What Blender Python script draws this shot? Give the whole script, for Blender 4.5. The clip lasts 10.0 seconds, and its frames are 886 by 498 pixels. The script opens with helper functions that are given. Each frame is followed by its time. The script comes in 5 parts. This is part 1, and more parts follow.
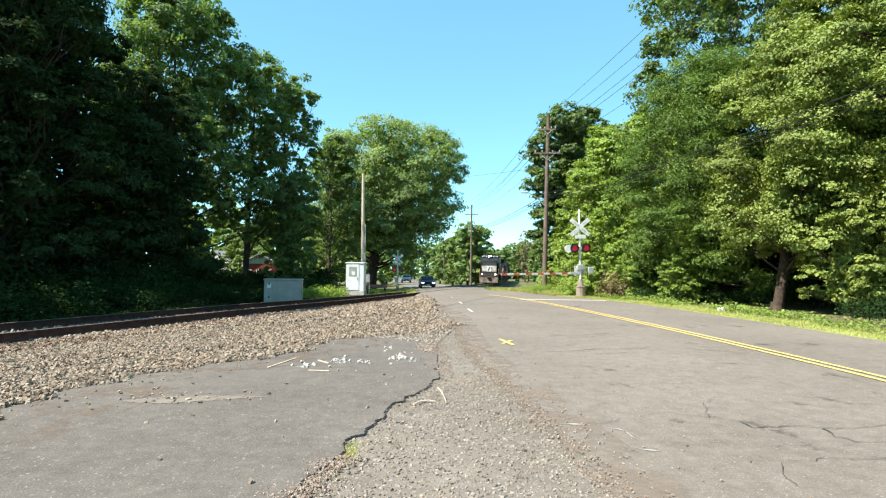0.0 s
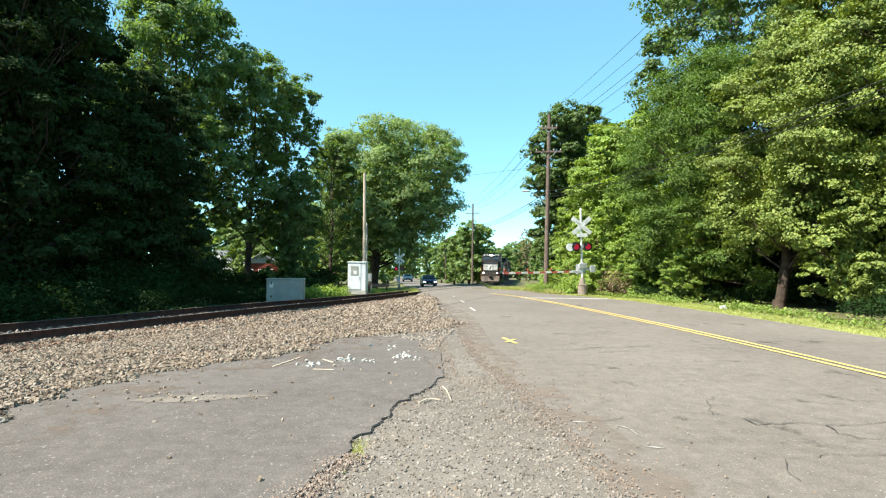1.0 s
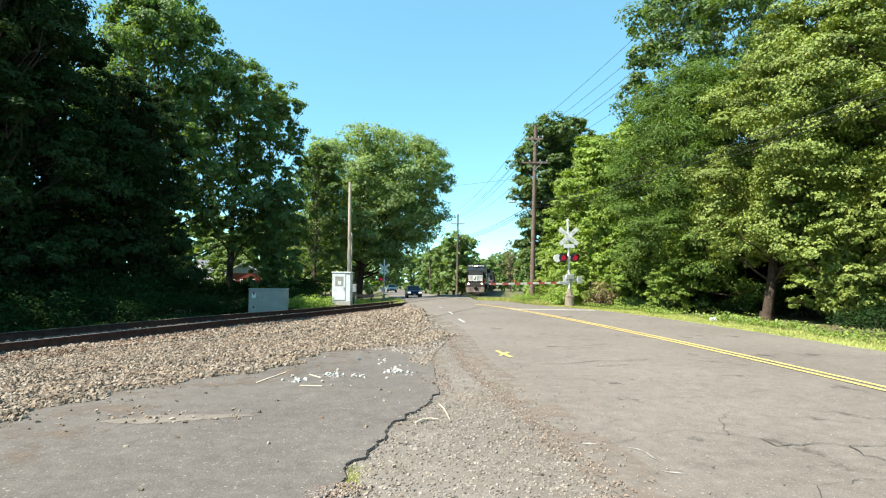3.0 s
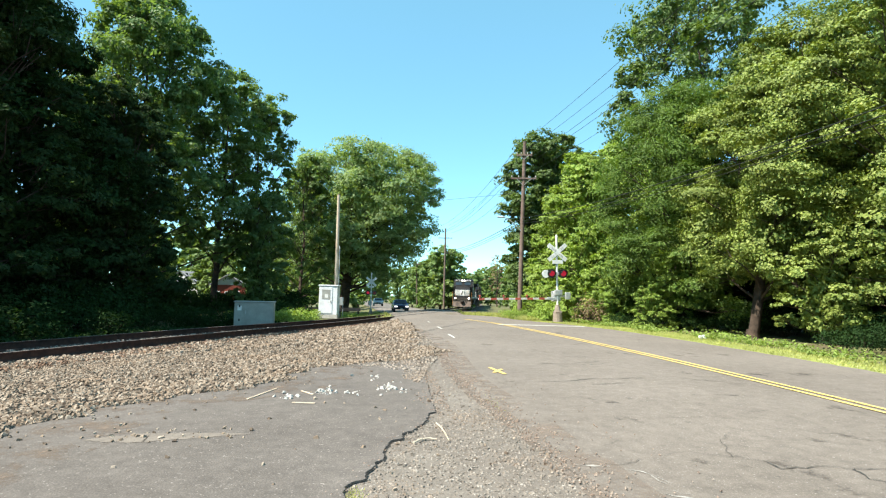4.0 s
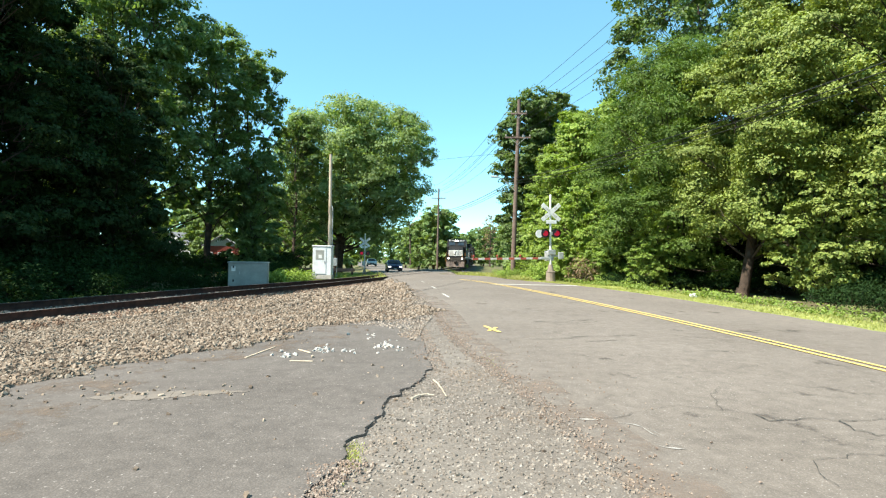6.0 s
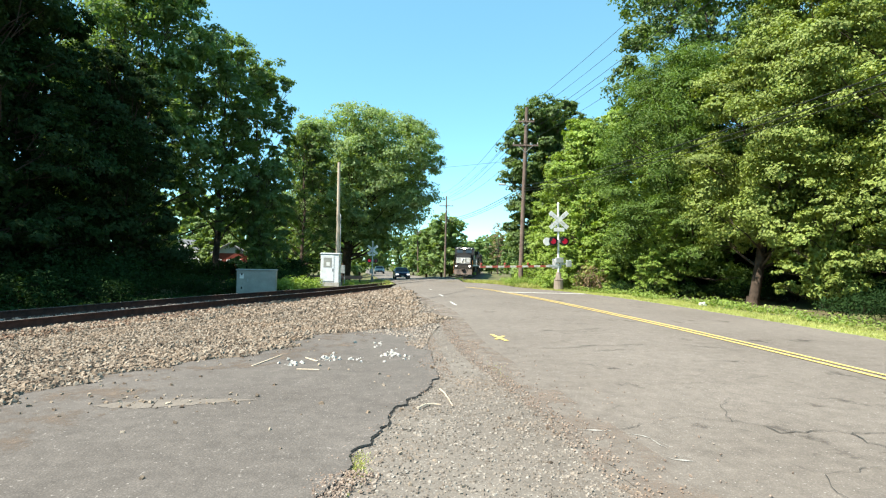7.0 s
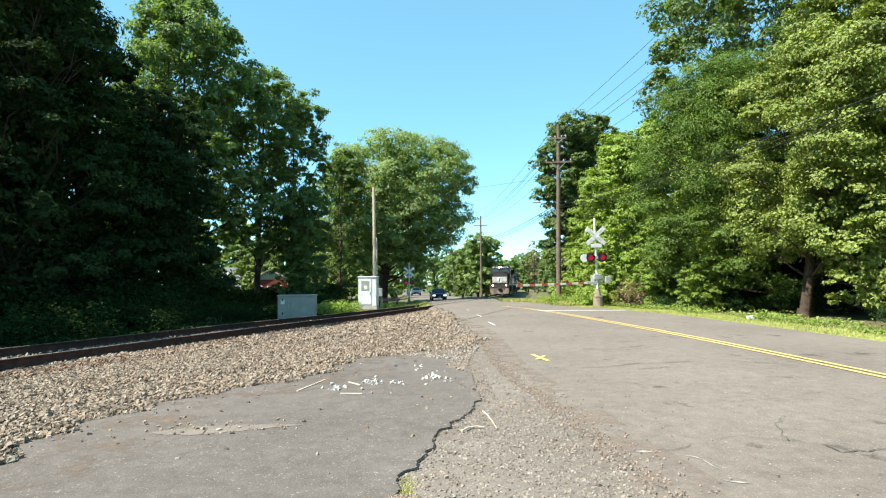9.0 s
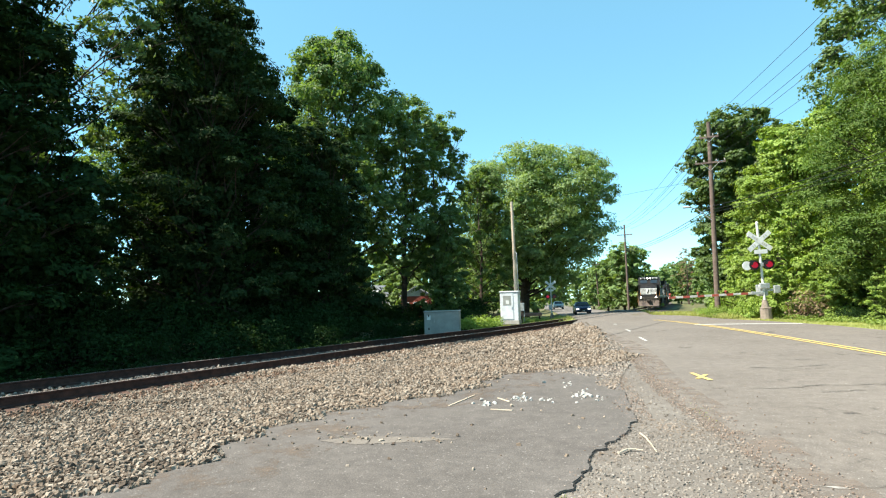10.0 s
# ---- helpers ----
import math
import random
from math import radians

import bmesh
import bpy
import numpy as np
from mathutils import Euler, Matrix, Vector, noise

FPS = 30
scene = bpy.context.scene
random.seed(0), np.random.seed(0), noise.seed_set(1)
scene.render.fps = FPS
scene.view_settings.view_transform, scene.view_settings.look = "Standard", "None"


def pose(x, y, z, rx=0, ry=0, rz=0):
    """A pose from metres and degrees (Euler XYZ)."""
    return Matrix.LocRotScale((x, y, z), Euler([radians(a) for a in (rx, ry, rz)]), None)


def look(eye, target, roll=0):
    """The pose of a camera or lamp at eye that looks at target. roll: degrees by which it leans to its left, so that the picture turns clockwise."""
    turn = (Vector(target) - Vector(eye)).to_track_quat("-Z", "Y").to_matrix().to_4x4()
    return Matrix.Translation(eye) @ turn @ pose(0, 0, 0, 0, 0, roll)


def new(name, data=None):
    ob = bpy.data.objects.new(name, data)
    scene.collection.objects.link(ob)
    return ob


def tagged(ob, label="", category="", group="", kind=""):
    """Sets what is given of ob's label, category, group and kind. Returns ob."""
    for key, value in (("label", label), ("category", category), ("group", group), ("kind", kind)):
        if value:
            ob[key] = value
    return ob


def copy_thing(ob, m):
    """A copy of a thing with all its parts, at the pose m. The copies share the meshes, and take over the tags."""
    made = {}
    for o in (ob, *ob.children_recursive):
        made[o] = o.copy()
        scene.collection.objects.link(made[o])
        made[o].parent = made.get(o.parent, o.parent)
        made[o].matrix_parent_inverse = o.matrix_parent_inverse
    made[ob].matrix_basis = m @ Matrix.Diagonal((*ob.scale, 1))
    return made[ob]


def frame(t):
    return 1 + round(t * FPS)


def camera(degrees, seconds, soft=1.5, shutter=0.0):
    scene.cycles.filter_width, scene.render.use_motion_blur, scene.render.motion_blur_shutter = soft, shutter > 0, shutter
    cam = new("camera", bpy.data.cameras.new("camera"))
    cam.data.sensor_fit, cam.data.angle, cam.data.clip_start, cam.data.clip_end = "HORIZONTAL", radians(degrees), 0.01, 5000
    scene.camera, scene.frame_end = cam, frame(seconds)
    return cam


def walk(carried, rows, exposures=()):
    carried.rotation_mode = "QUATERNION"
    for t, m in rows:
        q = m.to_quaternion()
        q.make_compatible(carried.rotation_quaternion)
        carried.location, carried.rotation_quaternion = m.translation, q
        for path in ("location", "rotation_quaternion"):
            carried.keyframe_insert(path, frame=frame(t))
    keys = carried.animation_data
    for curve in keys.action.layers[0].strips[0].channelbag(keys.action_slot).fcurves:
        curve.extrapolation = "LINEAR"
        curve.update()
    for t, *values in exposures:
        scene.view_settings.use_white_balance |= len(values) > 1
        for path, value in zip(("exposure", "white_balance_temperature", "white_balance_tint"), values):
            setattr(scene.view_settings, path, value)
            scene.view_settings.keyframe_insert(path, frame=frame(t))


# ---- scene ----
cam = camera(77.5, 10.0, 1.2)
PATH = [
    (0, (0.249, -0.091, 1.561), (0.332, 1.907, 1.61), 0.7),
    (0.5, (0.238, -0.109, 1.56), (0.311, 1.889, 1.603), 0.5),
    (1, (0.21, -0.126, 1.564), (0.289, 1.872, 1.609), 0.5),
    (1.5, (0.19, -0.132, 1.557), (0.275, 1.866, 1.605), 0.6),
    (2, (0.123, -0.067, 1.551), (0.215, 1.931, 1.604), 0.5),
    (2.5, (0.116, 0.112, 1.545), (0.227, 2.108, 1.603), 0.5),
    (4, (-0.076, 0.36, 1.569), (0.109, 2.347, 1.705), 1.4),
    (4.5, (-0.101, 0.346, 1.551), (0.101, 2.334, 1.646), 1.5),
    (5, (-0.107, 0.375, 1.552), (0.112, 2.363, 1.566), 1.1),
    (5.5, (-0.114, 0.386, 1.547), (0.107, 2.374, 1.538), 1.2),
    (7, (-0.098, 0.392, 1.567), (0.087, 2.383, 1.587), 1.3),
    (7.5, (-0.122, 0.392, 1.562), (0.056, 2.384, 1.607), 1.3),
    (8, (-0.126, 0.38, 1.567), (0.038, 2.372, 1.631), 0.9),
    (8.5, (-0.123, 0.38, 1.579), (0.019, 2.374, 1.651), 0.0),
    (9, (-0.132, 0.338, 1.59), (-0.075, 2.335, 1.682), -0.5),
    (9.5, (-0.113, 0.334, 1.595), (-0.235, 2.326, 1.726), -1.2),
    (10, (-0.188, 0.251, 1.63), (-0.627, 2.196, 1.783), -1.8),
]
EXPOSURES = [(0, 1.35, 6500, 6), (10, 1.35, 6500, 6)]
walk(cam, [(t, look(eye, target, roll)) for t, eye, target, roll in PATH], EXPOSURES)

# ---- world and sun ----
SUN_EL, SUN_AZ = radians(53), radians(246)   # azimuth clockwise from +Y
world = bpy.data.worlds.new("sky")
scene.world = world
world.use_nodes = True
wn = world.node_tree.nodes
sky = wn.new("ShaderNodeTexSky")
sky.sky_type, sky.sun_disc = "NISHITA", False
sky.sun_elevation, sky.sun_rotation = SUN_EL, SUN_AZ
sky.altitude = 900.0
sky.air_density, sky.dust_density, sky.ozone_density = 0.62, 0.0, 0.5
wn["Background"].inputs["Strength"].default_value = 0.172
air = wn.new("ShaderNodeMix")
air.data_type, air.blend_type = "RGBA", "MULTIPLY"
air.inputs[0].default_value, air.inputs[7].default_value = 1.0, (0.8, 1.1, 0.98, 1)
world.node_tree.links.new(sky.outputs["Color"], air.inputs[6])
haze = wn.new("ShaderNodeMix")
haze.data_type = "RGBA"
haze.inputs[0].default_value, haze.inputs[7].default_value = 0.5, (0.7, 1.66, 2.2, 1)
world.node_tree.links.new(air.outputs[2], haze.inputs[6])
world.node_tree.links.new(haze.outputs[2], wn["Background"].inputs["Color"])
sun_data = bpy.data.lights.new("sun", "SUN")
sun_data.energy, sun_data.angle, sun_data.color = 4.8, radians(0.55), (1.0, 0.94, 0.84)
sun_way = Vector((math.sin(SUN_AZ) * math.cos(SUN_EL), math.cos(SUN_AZ) * math.cos(SUN_EL), math.sin(SUN_EL)))
sun = new("sun", sun_data)
sun.matrix_world = look(sun_way * 60, (0, 0, 0))

# ---- materials ----


class Nodes:
    """A small wrapper for node materials."""

    def __init__(self, name, rough=0.8, metal=0.0, spec=0.3):
        self.mat = bpy.data.materials.new(name)
        self.mat.use_nodes = True
        self.t = self.mat.node_tree
        self.b = self.t.nodes["Principled BSDF"]
        self.b.inputs["Roughness"].default_value = rough
        self.b.inputs["Metallic"].default_value = metal
        self.b.inputs["Specular IOR Level"].default_value = spec
        self.xyz = self.add("ShaderNodeNewGeometry").outputs["Position"]

    def add(self, kind, **values):
        n = self.t.nodes.new(kind)
        for k, v in values.items():
            n.inputs[k].default_value = v
        return n

    def link(self, a, b):
        self.t.links.new(a, b)

    def noise(self, scale, detail=4.0, rough=0.6, at=None):
        n = self.add("ShaderNodeTexNoise", Scale=scale, Detail=detail, Roughness=rough)
        self.link(at or self.xyz, n.inputs["Vector"])
        return n.outputs["Fac"]

    def ramp(self, fac, stops):
        n = self.t.nodes.new("ShaderNodeValToRGB")
        while len(n.color_ramp.elements) < len(stops):
            n.color_ramp.elements.new(0.5)
        for e, (p, c) in zip(n.color_ramp.elements, stops):
            e.position, e.color = p, (*c, 1) if len(c) == 3 else c
        self.link(fac, n.inputs["Fac"])
        return n.outputs["Color"]

    def mix(self, fac, a, b, mode="MIX"):
        n = self.t.nodes.new("ShaderNodeMix")
        n.data_type, n.blend_type = "RGBA", mode
        for s, v in ((0, fac), (6, a), (7, b)):
            if isinstance(v, (int, float)):
                n.inputs[s].default_value = v
            elif isinstance(v, tuple):
                n.inputs[s].default_value = (*v, 1)
            else:
                self.link(v, n.inputs[s])
        return n.outputs[2]

    def color(self, c):
        if isinstance(c, tuple):
            self.b.inputs["Base Color"].default_value = (*c, 1)
        else:
            self.link(c, self.b.inputs["Base Color"])
        return self

    def bump(self, height, strength=0.4, distance=0.02):
        n = self.add("ShaderNodeBump", Strength=strength, Distance=distance)
        self.link(height, n.inputs["Height"])
        self.link(n.outputs["Normal"], self.b.inputs["Normal"])
        return self


def grey(v):
    return (v, v, v)


def surface(name, base, dark, scale=3.0, fine=60.0, rough=0.8, metal=0.0, spec=0.3, bump=0.25, depth=0.01, spread=(0.35, 0.65)):
    """Base colour worn towards a second colour at two scales, with a fine relief."""
    n = Nodes(name, rough, metal, spec)
    big = n.ramp(n.noise(scale), [(spread[0], grey(0)), (spread[1], grey(1))])
    small = n.noise(fine, 3)
    c = n.mix(big, dark, base)
    c = n.mix(0.35, c, n.ramp(small, [(0.3, grey(0.55)), (0.7, grey(1.0))]), "MULTIPLY")
    return n.color(c).bump(small, bump, depth).mat


def asphalt(name, base, stain, speck):
    n = Nodes(name, 0.85, 0, 0.3)
    patch = n.ramp(n.noise(0.35, 5), [(0.35, grey(0)), (0.68, grey(1))])
    c = n.mix(patch, stain, base)
    mid = n.ramp(n.noise(5, 6, 0.75), [(0.3, grey(0.72)), (0.7, grey(1.12))])
    c = n.mix(1.0, c, mid, "MULTIPLY")
    v = n.add("ShaderNodeTexVoronoi", Scale=55.0)
    n.link(n.xyz, v.inputs["Vector"])
    grain = n.ramp(v.outputs["Distance"], [(0.0, grey(1.35)), (0.55, grey(0.62))])
    c = n.mix(0.4, c, grain, "MULTIPLY")
    fleck = n.ramp(n.noise(90, 2, 0.7), [(0.3, grey(0.78)), (0.7, grey(1.2))])
    c = n.mix(0.8, c, fleck, "MULTIPLY")
    dots = n.ramp(n.noise(34, 2), [(0.65, grey(0)), (0.71, grey(1))])
    c = n.mix(dots, c, speck)
    return n.color(c).bump(v.outputs["Distance"], 0.3, 0.008).mat


def patchy(name, color, dark, lo, hi, scale):
    """Loose dirt or stain that covers the surface below it in irregular patches."""
    n = Nodes(name, 0.95, 0, 0.15)
    n.color(n.mix(n.noise(30, 4), dark, color))
    cover = n.ramp(n.noise(scale, 7, 0.7), [(lo, grey(0)), (hi, grey(1))])
    clear = n.t.nodes.new("ShaderNodeBsdfTransparent")
    m = n.t.nodes.new("ShaderNodeMixShader")
    n.link(cover, m.inputs[0])
    n.link(clear.outputs[0], m.inputs[1])
    n.link(n.b.outputs[0], m.inputs[2])
    n.link(m.outputs[0], n.t.nodes["Material Output"].inputs["Surface"])
    return n.mat


def leafy(name, low, high, trans=0.35, yellow=(0.25, 0.28, 0.04), rough=0.55, spec=0.3):
    """Leaves: the colour differs from leaf to leaf and from bough to bough, and some light goes through."""
    n = Nodes(name, rough, 0, spec)
    geo = n.t.nodes.new("ShaderNodeNewGeometry")
    isle = geo.outputs["Random Per Island"]
    half = tuple(0.6 * a + 0.4 * b for a, b in zip(low, high))
    c = n.ramp(isle, [(0.0, half), (0.88, high), (1.0, tuple(0.5 * a + 0.5 * b for a, b in zip(high, yellow)))])
    big = n.ramp(n.noise(0.55, 3), [(0.3, grey(0.72)), (0.7, grey(1.2))])
    c = n.mix(1.0, c, big, "MULTIPLY")
    n.color(c)
    tr = n.t.nodes.new("ShaderNodeBsdfTranslucent")
    n.link(n.mix(1.0, c, (1.5, 1.5, 0.5), "MULTIPLY"), tr.inputs["Color"])
    m = n.t.nodes.new("ShaderNodeMixShader")
    m.inputs[0].default_value = trans
    n.link(n.b.outputs[0], m.inputs[1])
    n.link(tr.outputs[0], m.inputs[2])
    n.link(m.outputs[0], n.t.nodes["Material Output"].inputs["Surface"])
    return n.mat


def stones(name, stops):
    n = Nodes(name, 0.9, 0, 0.2)
    geo = n.t.nodes.new("ShaderNodeNewGeometry")
    c = n.ramp(geo.outputs["Random Per Island"], stops)
    c = n.mix(0.6, c, n.ramp(n.noise(40, 3), [(0.3, grey(0.5)), (0.7, grey(1.1))]), "MULTIPLY")
    rust = n.ramp(n.noise(0.8, 3), [(0.5, grey(0)), (0.8, grey(0.5))])
    c = n.mix(rust, c, (0.3, 0.2, 0.13))
    return n.color(c).mat


def glow(name, color, strength):
    n = Nodes(name, 0.4)
    n.color(color)
    n.b.inputs["Emission Color"].default_value = (*color, 1)
    n.b.inputs["Emission Strength"].default_value = strength
    return n.mat


def glass(name, tint):
    n = Nodes(name, 0.05, 0, 0.8)
    return n.color(tint).mat


M_GROUND = surface("earth_and_grass", (0.13, 0.15, 0.05), (0.12, 0.09, 0.05), 0.5, 25, 0.95, bump=0.6, depth=0.05)
M_ROAD = asphalt("road_asphalt", (0.223, 0.189, 0.162), (0.18, 0.151, 0.128), (0.33, 0.292, 0.262))
M_LOT = asphalt("lot_asphalt", (0.163, 0.141, 0.126), (0.124, 0.106, 0.094), (0.26, 0.23, 0.208))
M_GRAVEL = asphalt("packed_gravel", (0.218, 0.188, 0.161), (0.158, 0.131, 0.11), (0.36, 0.325, 0.29))
M_DIRT = patchy("brown_dirt", (0.205, 0.16, 0.128), (0.145, 0.11, 0.087), 0.5, 0.7, 2.2)
M_EDGEDIRT = patchy("brown_edge_dirt", (0.25, 0.197, 0.161), (0.19, 0.148, 0.122), 0.45, 0.7, 2.0)
M_STAIN = patchy("dark_tar_stain", (0.1, 0.085, 0.075), (0.07, 0.06, 0.055), 0.6, 0.76, 0.9)
M_BED = surface("ballast_bed", (0.16, 0.13, 0.1), (0.07, 0.055, 0.045), 9, 45, 0.95, bump=1.0, depth=0.05)
M_STONE = stones("ballast_stone", [(0.0, (0.11, 0.08, 0.06)), (0.5, (0.255, 0.197, 0.148)), (1.0, (0.41, 0.335, 0.265))])
M_RUSTSTONE = stones("rust_stained_stone", [(0.0, (0.15, 0.09, 0.06)), (0.6, (0.26, 0.165, 0.115)), (1.0, (0.36, 0.26, 0.19))])
M_TANGRIT = stones("tan_grit", [(0.0, (0.2, 0.143, 0.112)), (0.6, (0.3, 0.225, 0.18)), (1.0, (0.4, 0.33, 0.275))])
M_PEBBLE = stones("grey_pebble", [(0.0, (0.155, 0.13, 0.11)), (0.7, (0.265, 0.226, 0.19)), (1.0, (0.35, 0.31, 0.272))])
M_PALESTONE = stones("pale_fine_gravel", [(0.0, (0.17, 0.14, 0.115)), (0.5, (0.3, 0.25, 0.208)), (1.0, (0.42, 0.36, 0.305))])
M_WHITE_DEBRIS = surface("white_rubble", (0.42, 0.39, 0.355), (0.54, 0.515, 0.475), 8, 60)
# Near-black that paints the shadow inside the gap of the apron's edge.
M_GAP = surface("gap_shadow_black", (0.018, 0.016, 0.014), (0.035, 0.03, 0.026), 9, 60)
M_CRACK = surface("crack_shadowed_tar", (0.05, 0.045, 0.04), (0.09, 0.08, 0.07), 4, 60)
M_YELLOW = surface("yellow_road_paint", (0.74, 0.53, 0.16), (0.48, 0.37, 0.18), 6, 50, spread=(0.25, 0.5))
M_WHITE_PAINT = surface("white_road_paint", (0.62, 0.6, 0.56), (0.38, 0.36, 0.33), 6, 40, spread=(0.3, 0.55))
M_CHALK = surface("faded_chalk", (0.4, 0.375, 0.345), (0.27, 0.24, 0.21), 14, 60, spread=(0.4, 0.6))
M_RAIL = surface("rusty_rail_web", (0.085, 0.04, 0.03), (0.04, 0.021, 0.017), 6, 60, 0.85)
M_RAILTOP = surface("polished_rail_head", (0.34, 0.31, 0.29), (0.2, 0.175, 0.16), 8, 60, 0.45, 0.3)
M_TIE = surface("creosoted_tie", (0.13, 0.065, 0.045), (0.05, 0.035, 0.028), 5, 40, 0.9, bump=0.6)
M_BARK = surface("bark", (0.105, 0.072, 0.052), (0.045, 0.033, 0.025), 3, 18, 0.95, bump=1.0, depth=0.05)
M_POLEWOOD = surface("dark_pole_wood", (0.2, 0.145, 0.12), (0.12, 0.085, 0.07), 2, 30, 0.9, bump=0.5)
M_PALEWOOD = surface("weathered_pale_pole_wood", (0.62, 0.52, 0.4), (0.45, 0.36, 0.27), 1.5, 30, 0.9, bump=0.4)
M_GALV = surface("galvanised_steel", (0.55, 0.56, 0.55), (0.4, 0.41, 0.4), 4, 50, 0.5, 0.4)
M_SIGNWHITE = surface("white_sign_sheet", (0.82, 0.82, 0.8), (0.68, 0.67, 0.64), 4, 50, 0.5)
M_ARM = surface("weathered_barrier_paint", (0.66, 0.64, 0.58), (0.5, 0.47, 0.41), 4, 50, 0.6)
M_CABWHITE = surface("white_enamel_cabinet", (0.8, 0.82, 0.84), (0.66, 0.67, 0.67), 2, 40, 0.5, bump=0.1)
M_BOXGREY = surface("silver_grey_cabinet", (0.37, 0.37, 0.335), (0.28, 0.28, 0.255), 2, 40, 0.5, bump=0.1)
M_BLACK = surface("black_enamel", (0.015, 0.015, 0.017), (0.03, 0.028, 0.026), 2, 30, 0.4, spec=0.4, bump=0.1)
M_LOCOBLACK = surface("dusty_black_locomotive_paint", (0.011, 0.011, 0.013), (0.022, 0.02, 0.018), 1.5, 20, 0.55, spec=0.2, bump=0.1)
M_LOCOWHITE = surface("white_stripe_paint", (0.8, 0.8, 0.78), (0.6, 0.58, 0.54), 3, 30, 0.5)
M_TRUCK = surface("grimy_truck_steel", (0.06, 0.05, 0.042), (0.03, 0.026, 0.022), 3, 30, 0.8)
M_PLOW = surface("scuffed_plow_steel", (0.2, 0.15, 0.12), (0.07, 0.055, 0.05), 2, 20, 0.6, 0.3)
M_REDSTRIPE = surface("faded_red_tape", (0.47, 0.095, 0.065), (0.36, 0.09, 0.06), 5, 60, 0.5)
M_REDLENS = glow("lit_red_signal_lens", (0.42, 0.012, 0.035), 0.3)
M_REDDARK = surface("unlit_red_lens", (0.3, 0.02, 0.03), (0.22, 0.015, 0.02), 5, 60, 0.15)
M_HEADLIGHT = glow("lit_headlight", (1.0, 0.93, 0.8), 5.0)
M_CARLIGHT = glow("car_headlight", (1.0, 0.96, 0.9), 0.7)
M_GLASS = glass("dark_window_glass", (0.03, 0.04, 0.05))
M_WIRE = surface("black_cable", (0.02, 0.02, 0.022), (0.03, 0.03, 0.03), 1, 10, 0.6)
M_CARBLUE = surface("dark_blue_car_paint", (0.03, 0.045, 0.14), (0.025, 0.035, 0.11), 1, 40, 0.25, spec=0.6, bump=0.02)
M_CARRED = surface("red_car_paint", (0.45, 0.04, 0.035), (0.35, 0.03, 0.03), 1, 40, 0.3, spec=0.6, bump=0.02)
M_CARSILVER = surface("silver_car_paint", (0.6, 0.6, 0.6), (0.5, 0.5, 0.5), 1, 40, 0.3, 0.3, bump=0.02)
M_TYRE = surface("tyre_rubber", (0.025, 0.025, 0.025), (0.04, 0.038, 0.035), 6, 60, 0.9)
M_HOUSEWHITE = surface("white_clapboard", (0.78, 0.78, 0.76), (0.65, 0.65, 0.63), 2, 30, 0.7)
M_BRICKRED = surface("red_siding", (0.42, 0.1, 0.07), (0.3, 0.08, 0.06), 3, 30, 0.85)
M_ROOF = surface("grey_shingles", (0.3, 0.3, 0.31), (0.2, 0.2, 0.21), 3, 30, 0.9)
M_CONCRETE = surface("pale_concrete", (0.5, 0.47, 0.42), (0.36, 0.34, 0.3), 4, 50, 0.9, bump=0.5)
M_BASE = surface("rust_stained_base", (0.33, 0.27, 0.22), (0.22, 0.17, 0.135), 5, 40, 0.8)
M_ORANGE = surface("orange_grab_iron", (0.7, 0.3, 0.08), (0.5, 0.22, 0.07), 4, 40, 0.5)
L_MAPLE = leafy("maple_leaves", (0.095, 0.148, 0.034), (0.25, 0.3, 0.07), 0.22, (0.4, 0.42, 0.12))
L_LOCUST = leafy("locust_leaves", (0.06, 0.118, 0.024), (0.145, 0.22, 0.046), 0.28, (0.2, 0.26, 0.06))
L_OAK = leafy("oak_leaves", (0.055, 0.098, 0.03), (0.135, 0.195, 0.06), 0.32, (0.18, 0.23, 0.075))
# Green cooled towards blue, putting the left trees' shade into the colour.
L_LEFT = leafy("left_leaves_cooled_for_shade", (0.06, 0.115, 0.042), (0.155, 0.225, 0.082), 0.45, (0.21, 0.27, 0.1))
# Middle step of leaf colour, darkened to stand for shade on two trees.
L_HALFSHADE = leafy("leaves_partly_darkened_for_shade", (0.016, 0.036, 0.013), (0.042, 0.07, 0.025), 0.28, (0.08, 0.115, 0.04), 0.7, 0.12)
# Leaf colour below natural green, with the wood's shade painted in.
L_DARK = leafy("leaves_darkened_for_shade", (0.01, 0.026, 0.009), (0.025, 0.052, 0.014), 0.2, (0.06, 0.1, 0.025), 0.75, 0.1)
L_WILLOW = leafy("grey_green_leaves", (0.12, 0.19, 0.082), (0.28, 0.36, 0.16), 0.42, (0.28, 0.33, 0.14))
# Paler green, with the haze of the distance put into the colour.
L_FAR = leafy("far_leaves_paled_for_haze", (0.11, 0.17, 0.065), (0.22, 0.3, 0.11), 0.38, (0.27, 0.33, 0.14))
L_BUSH = leafy("bush_leaves", (0.115, 0.2, 0.04), (0.29, 0.38, 0.08), 0.3, (0.38, 0.44, 0.11))
L_GRASS = leafy("grass_blades", (0.26, 0.28, 0.08), (0.46, 0.47, 0.17), 0.35, (0.58, 0.53, 0.28))
L_WEED = leafy("weed_leaves", (0.09, 0.15, 0.03), (0.24, 0.31, 0.07), 0.3, (0.4, 0.42, 0.14))
L_DRY = leafy("dry_twigs", (0.2, 0.13, 0.08), (0.32, 0.22, 0.14), 0.2, (0.36, 0.26, 0.16))

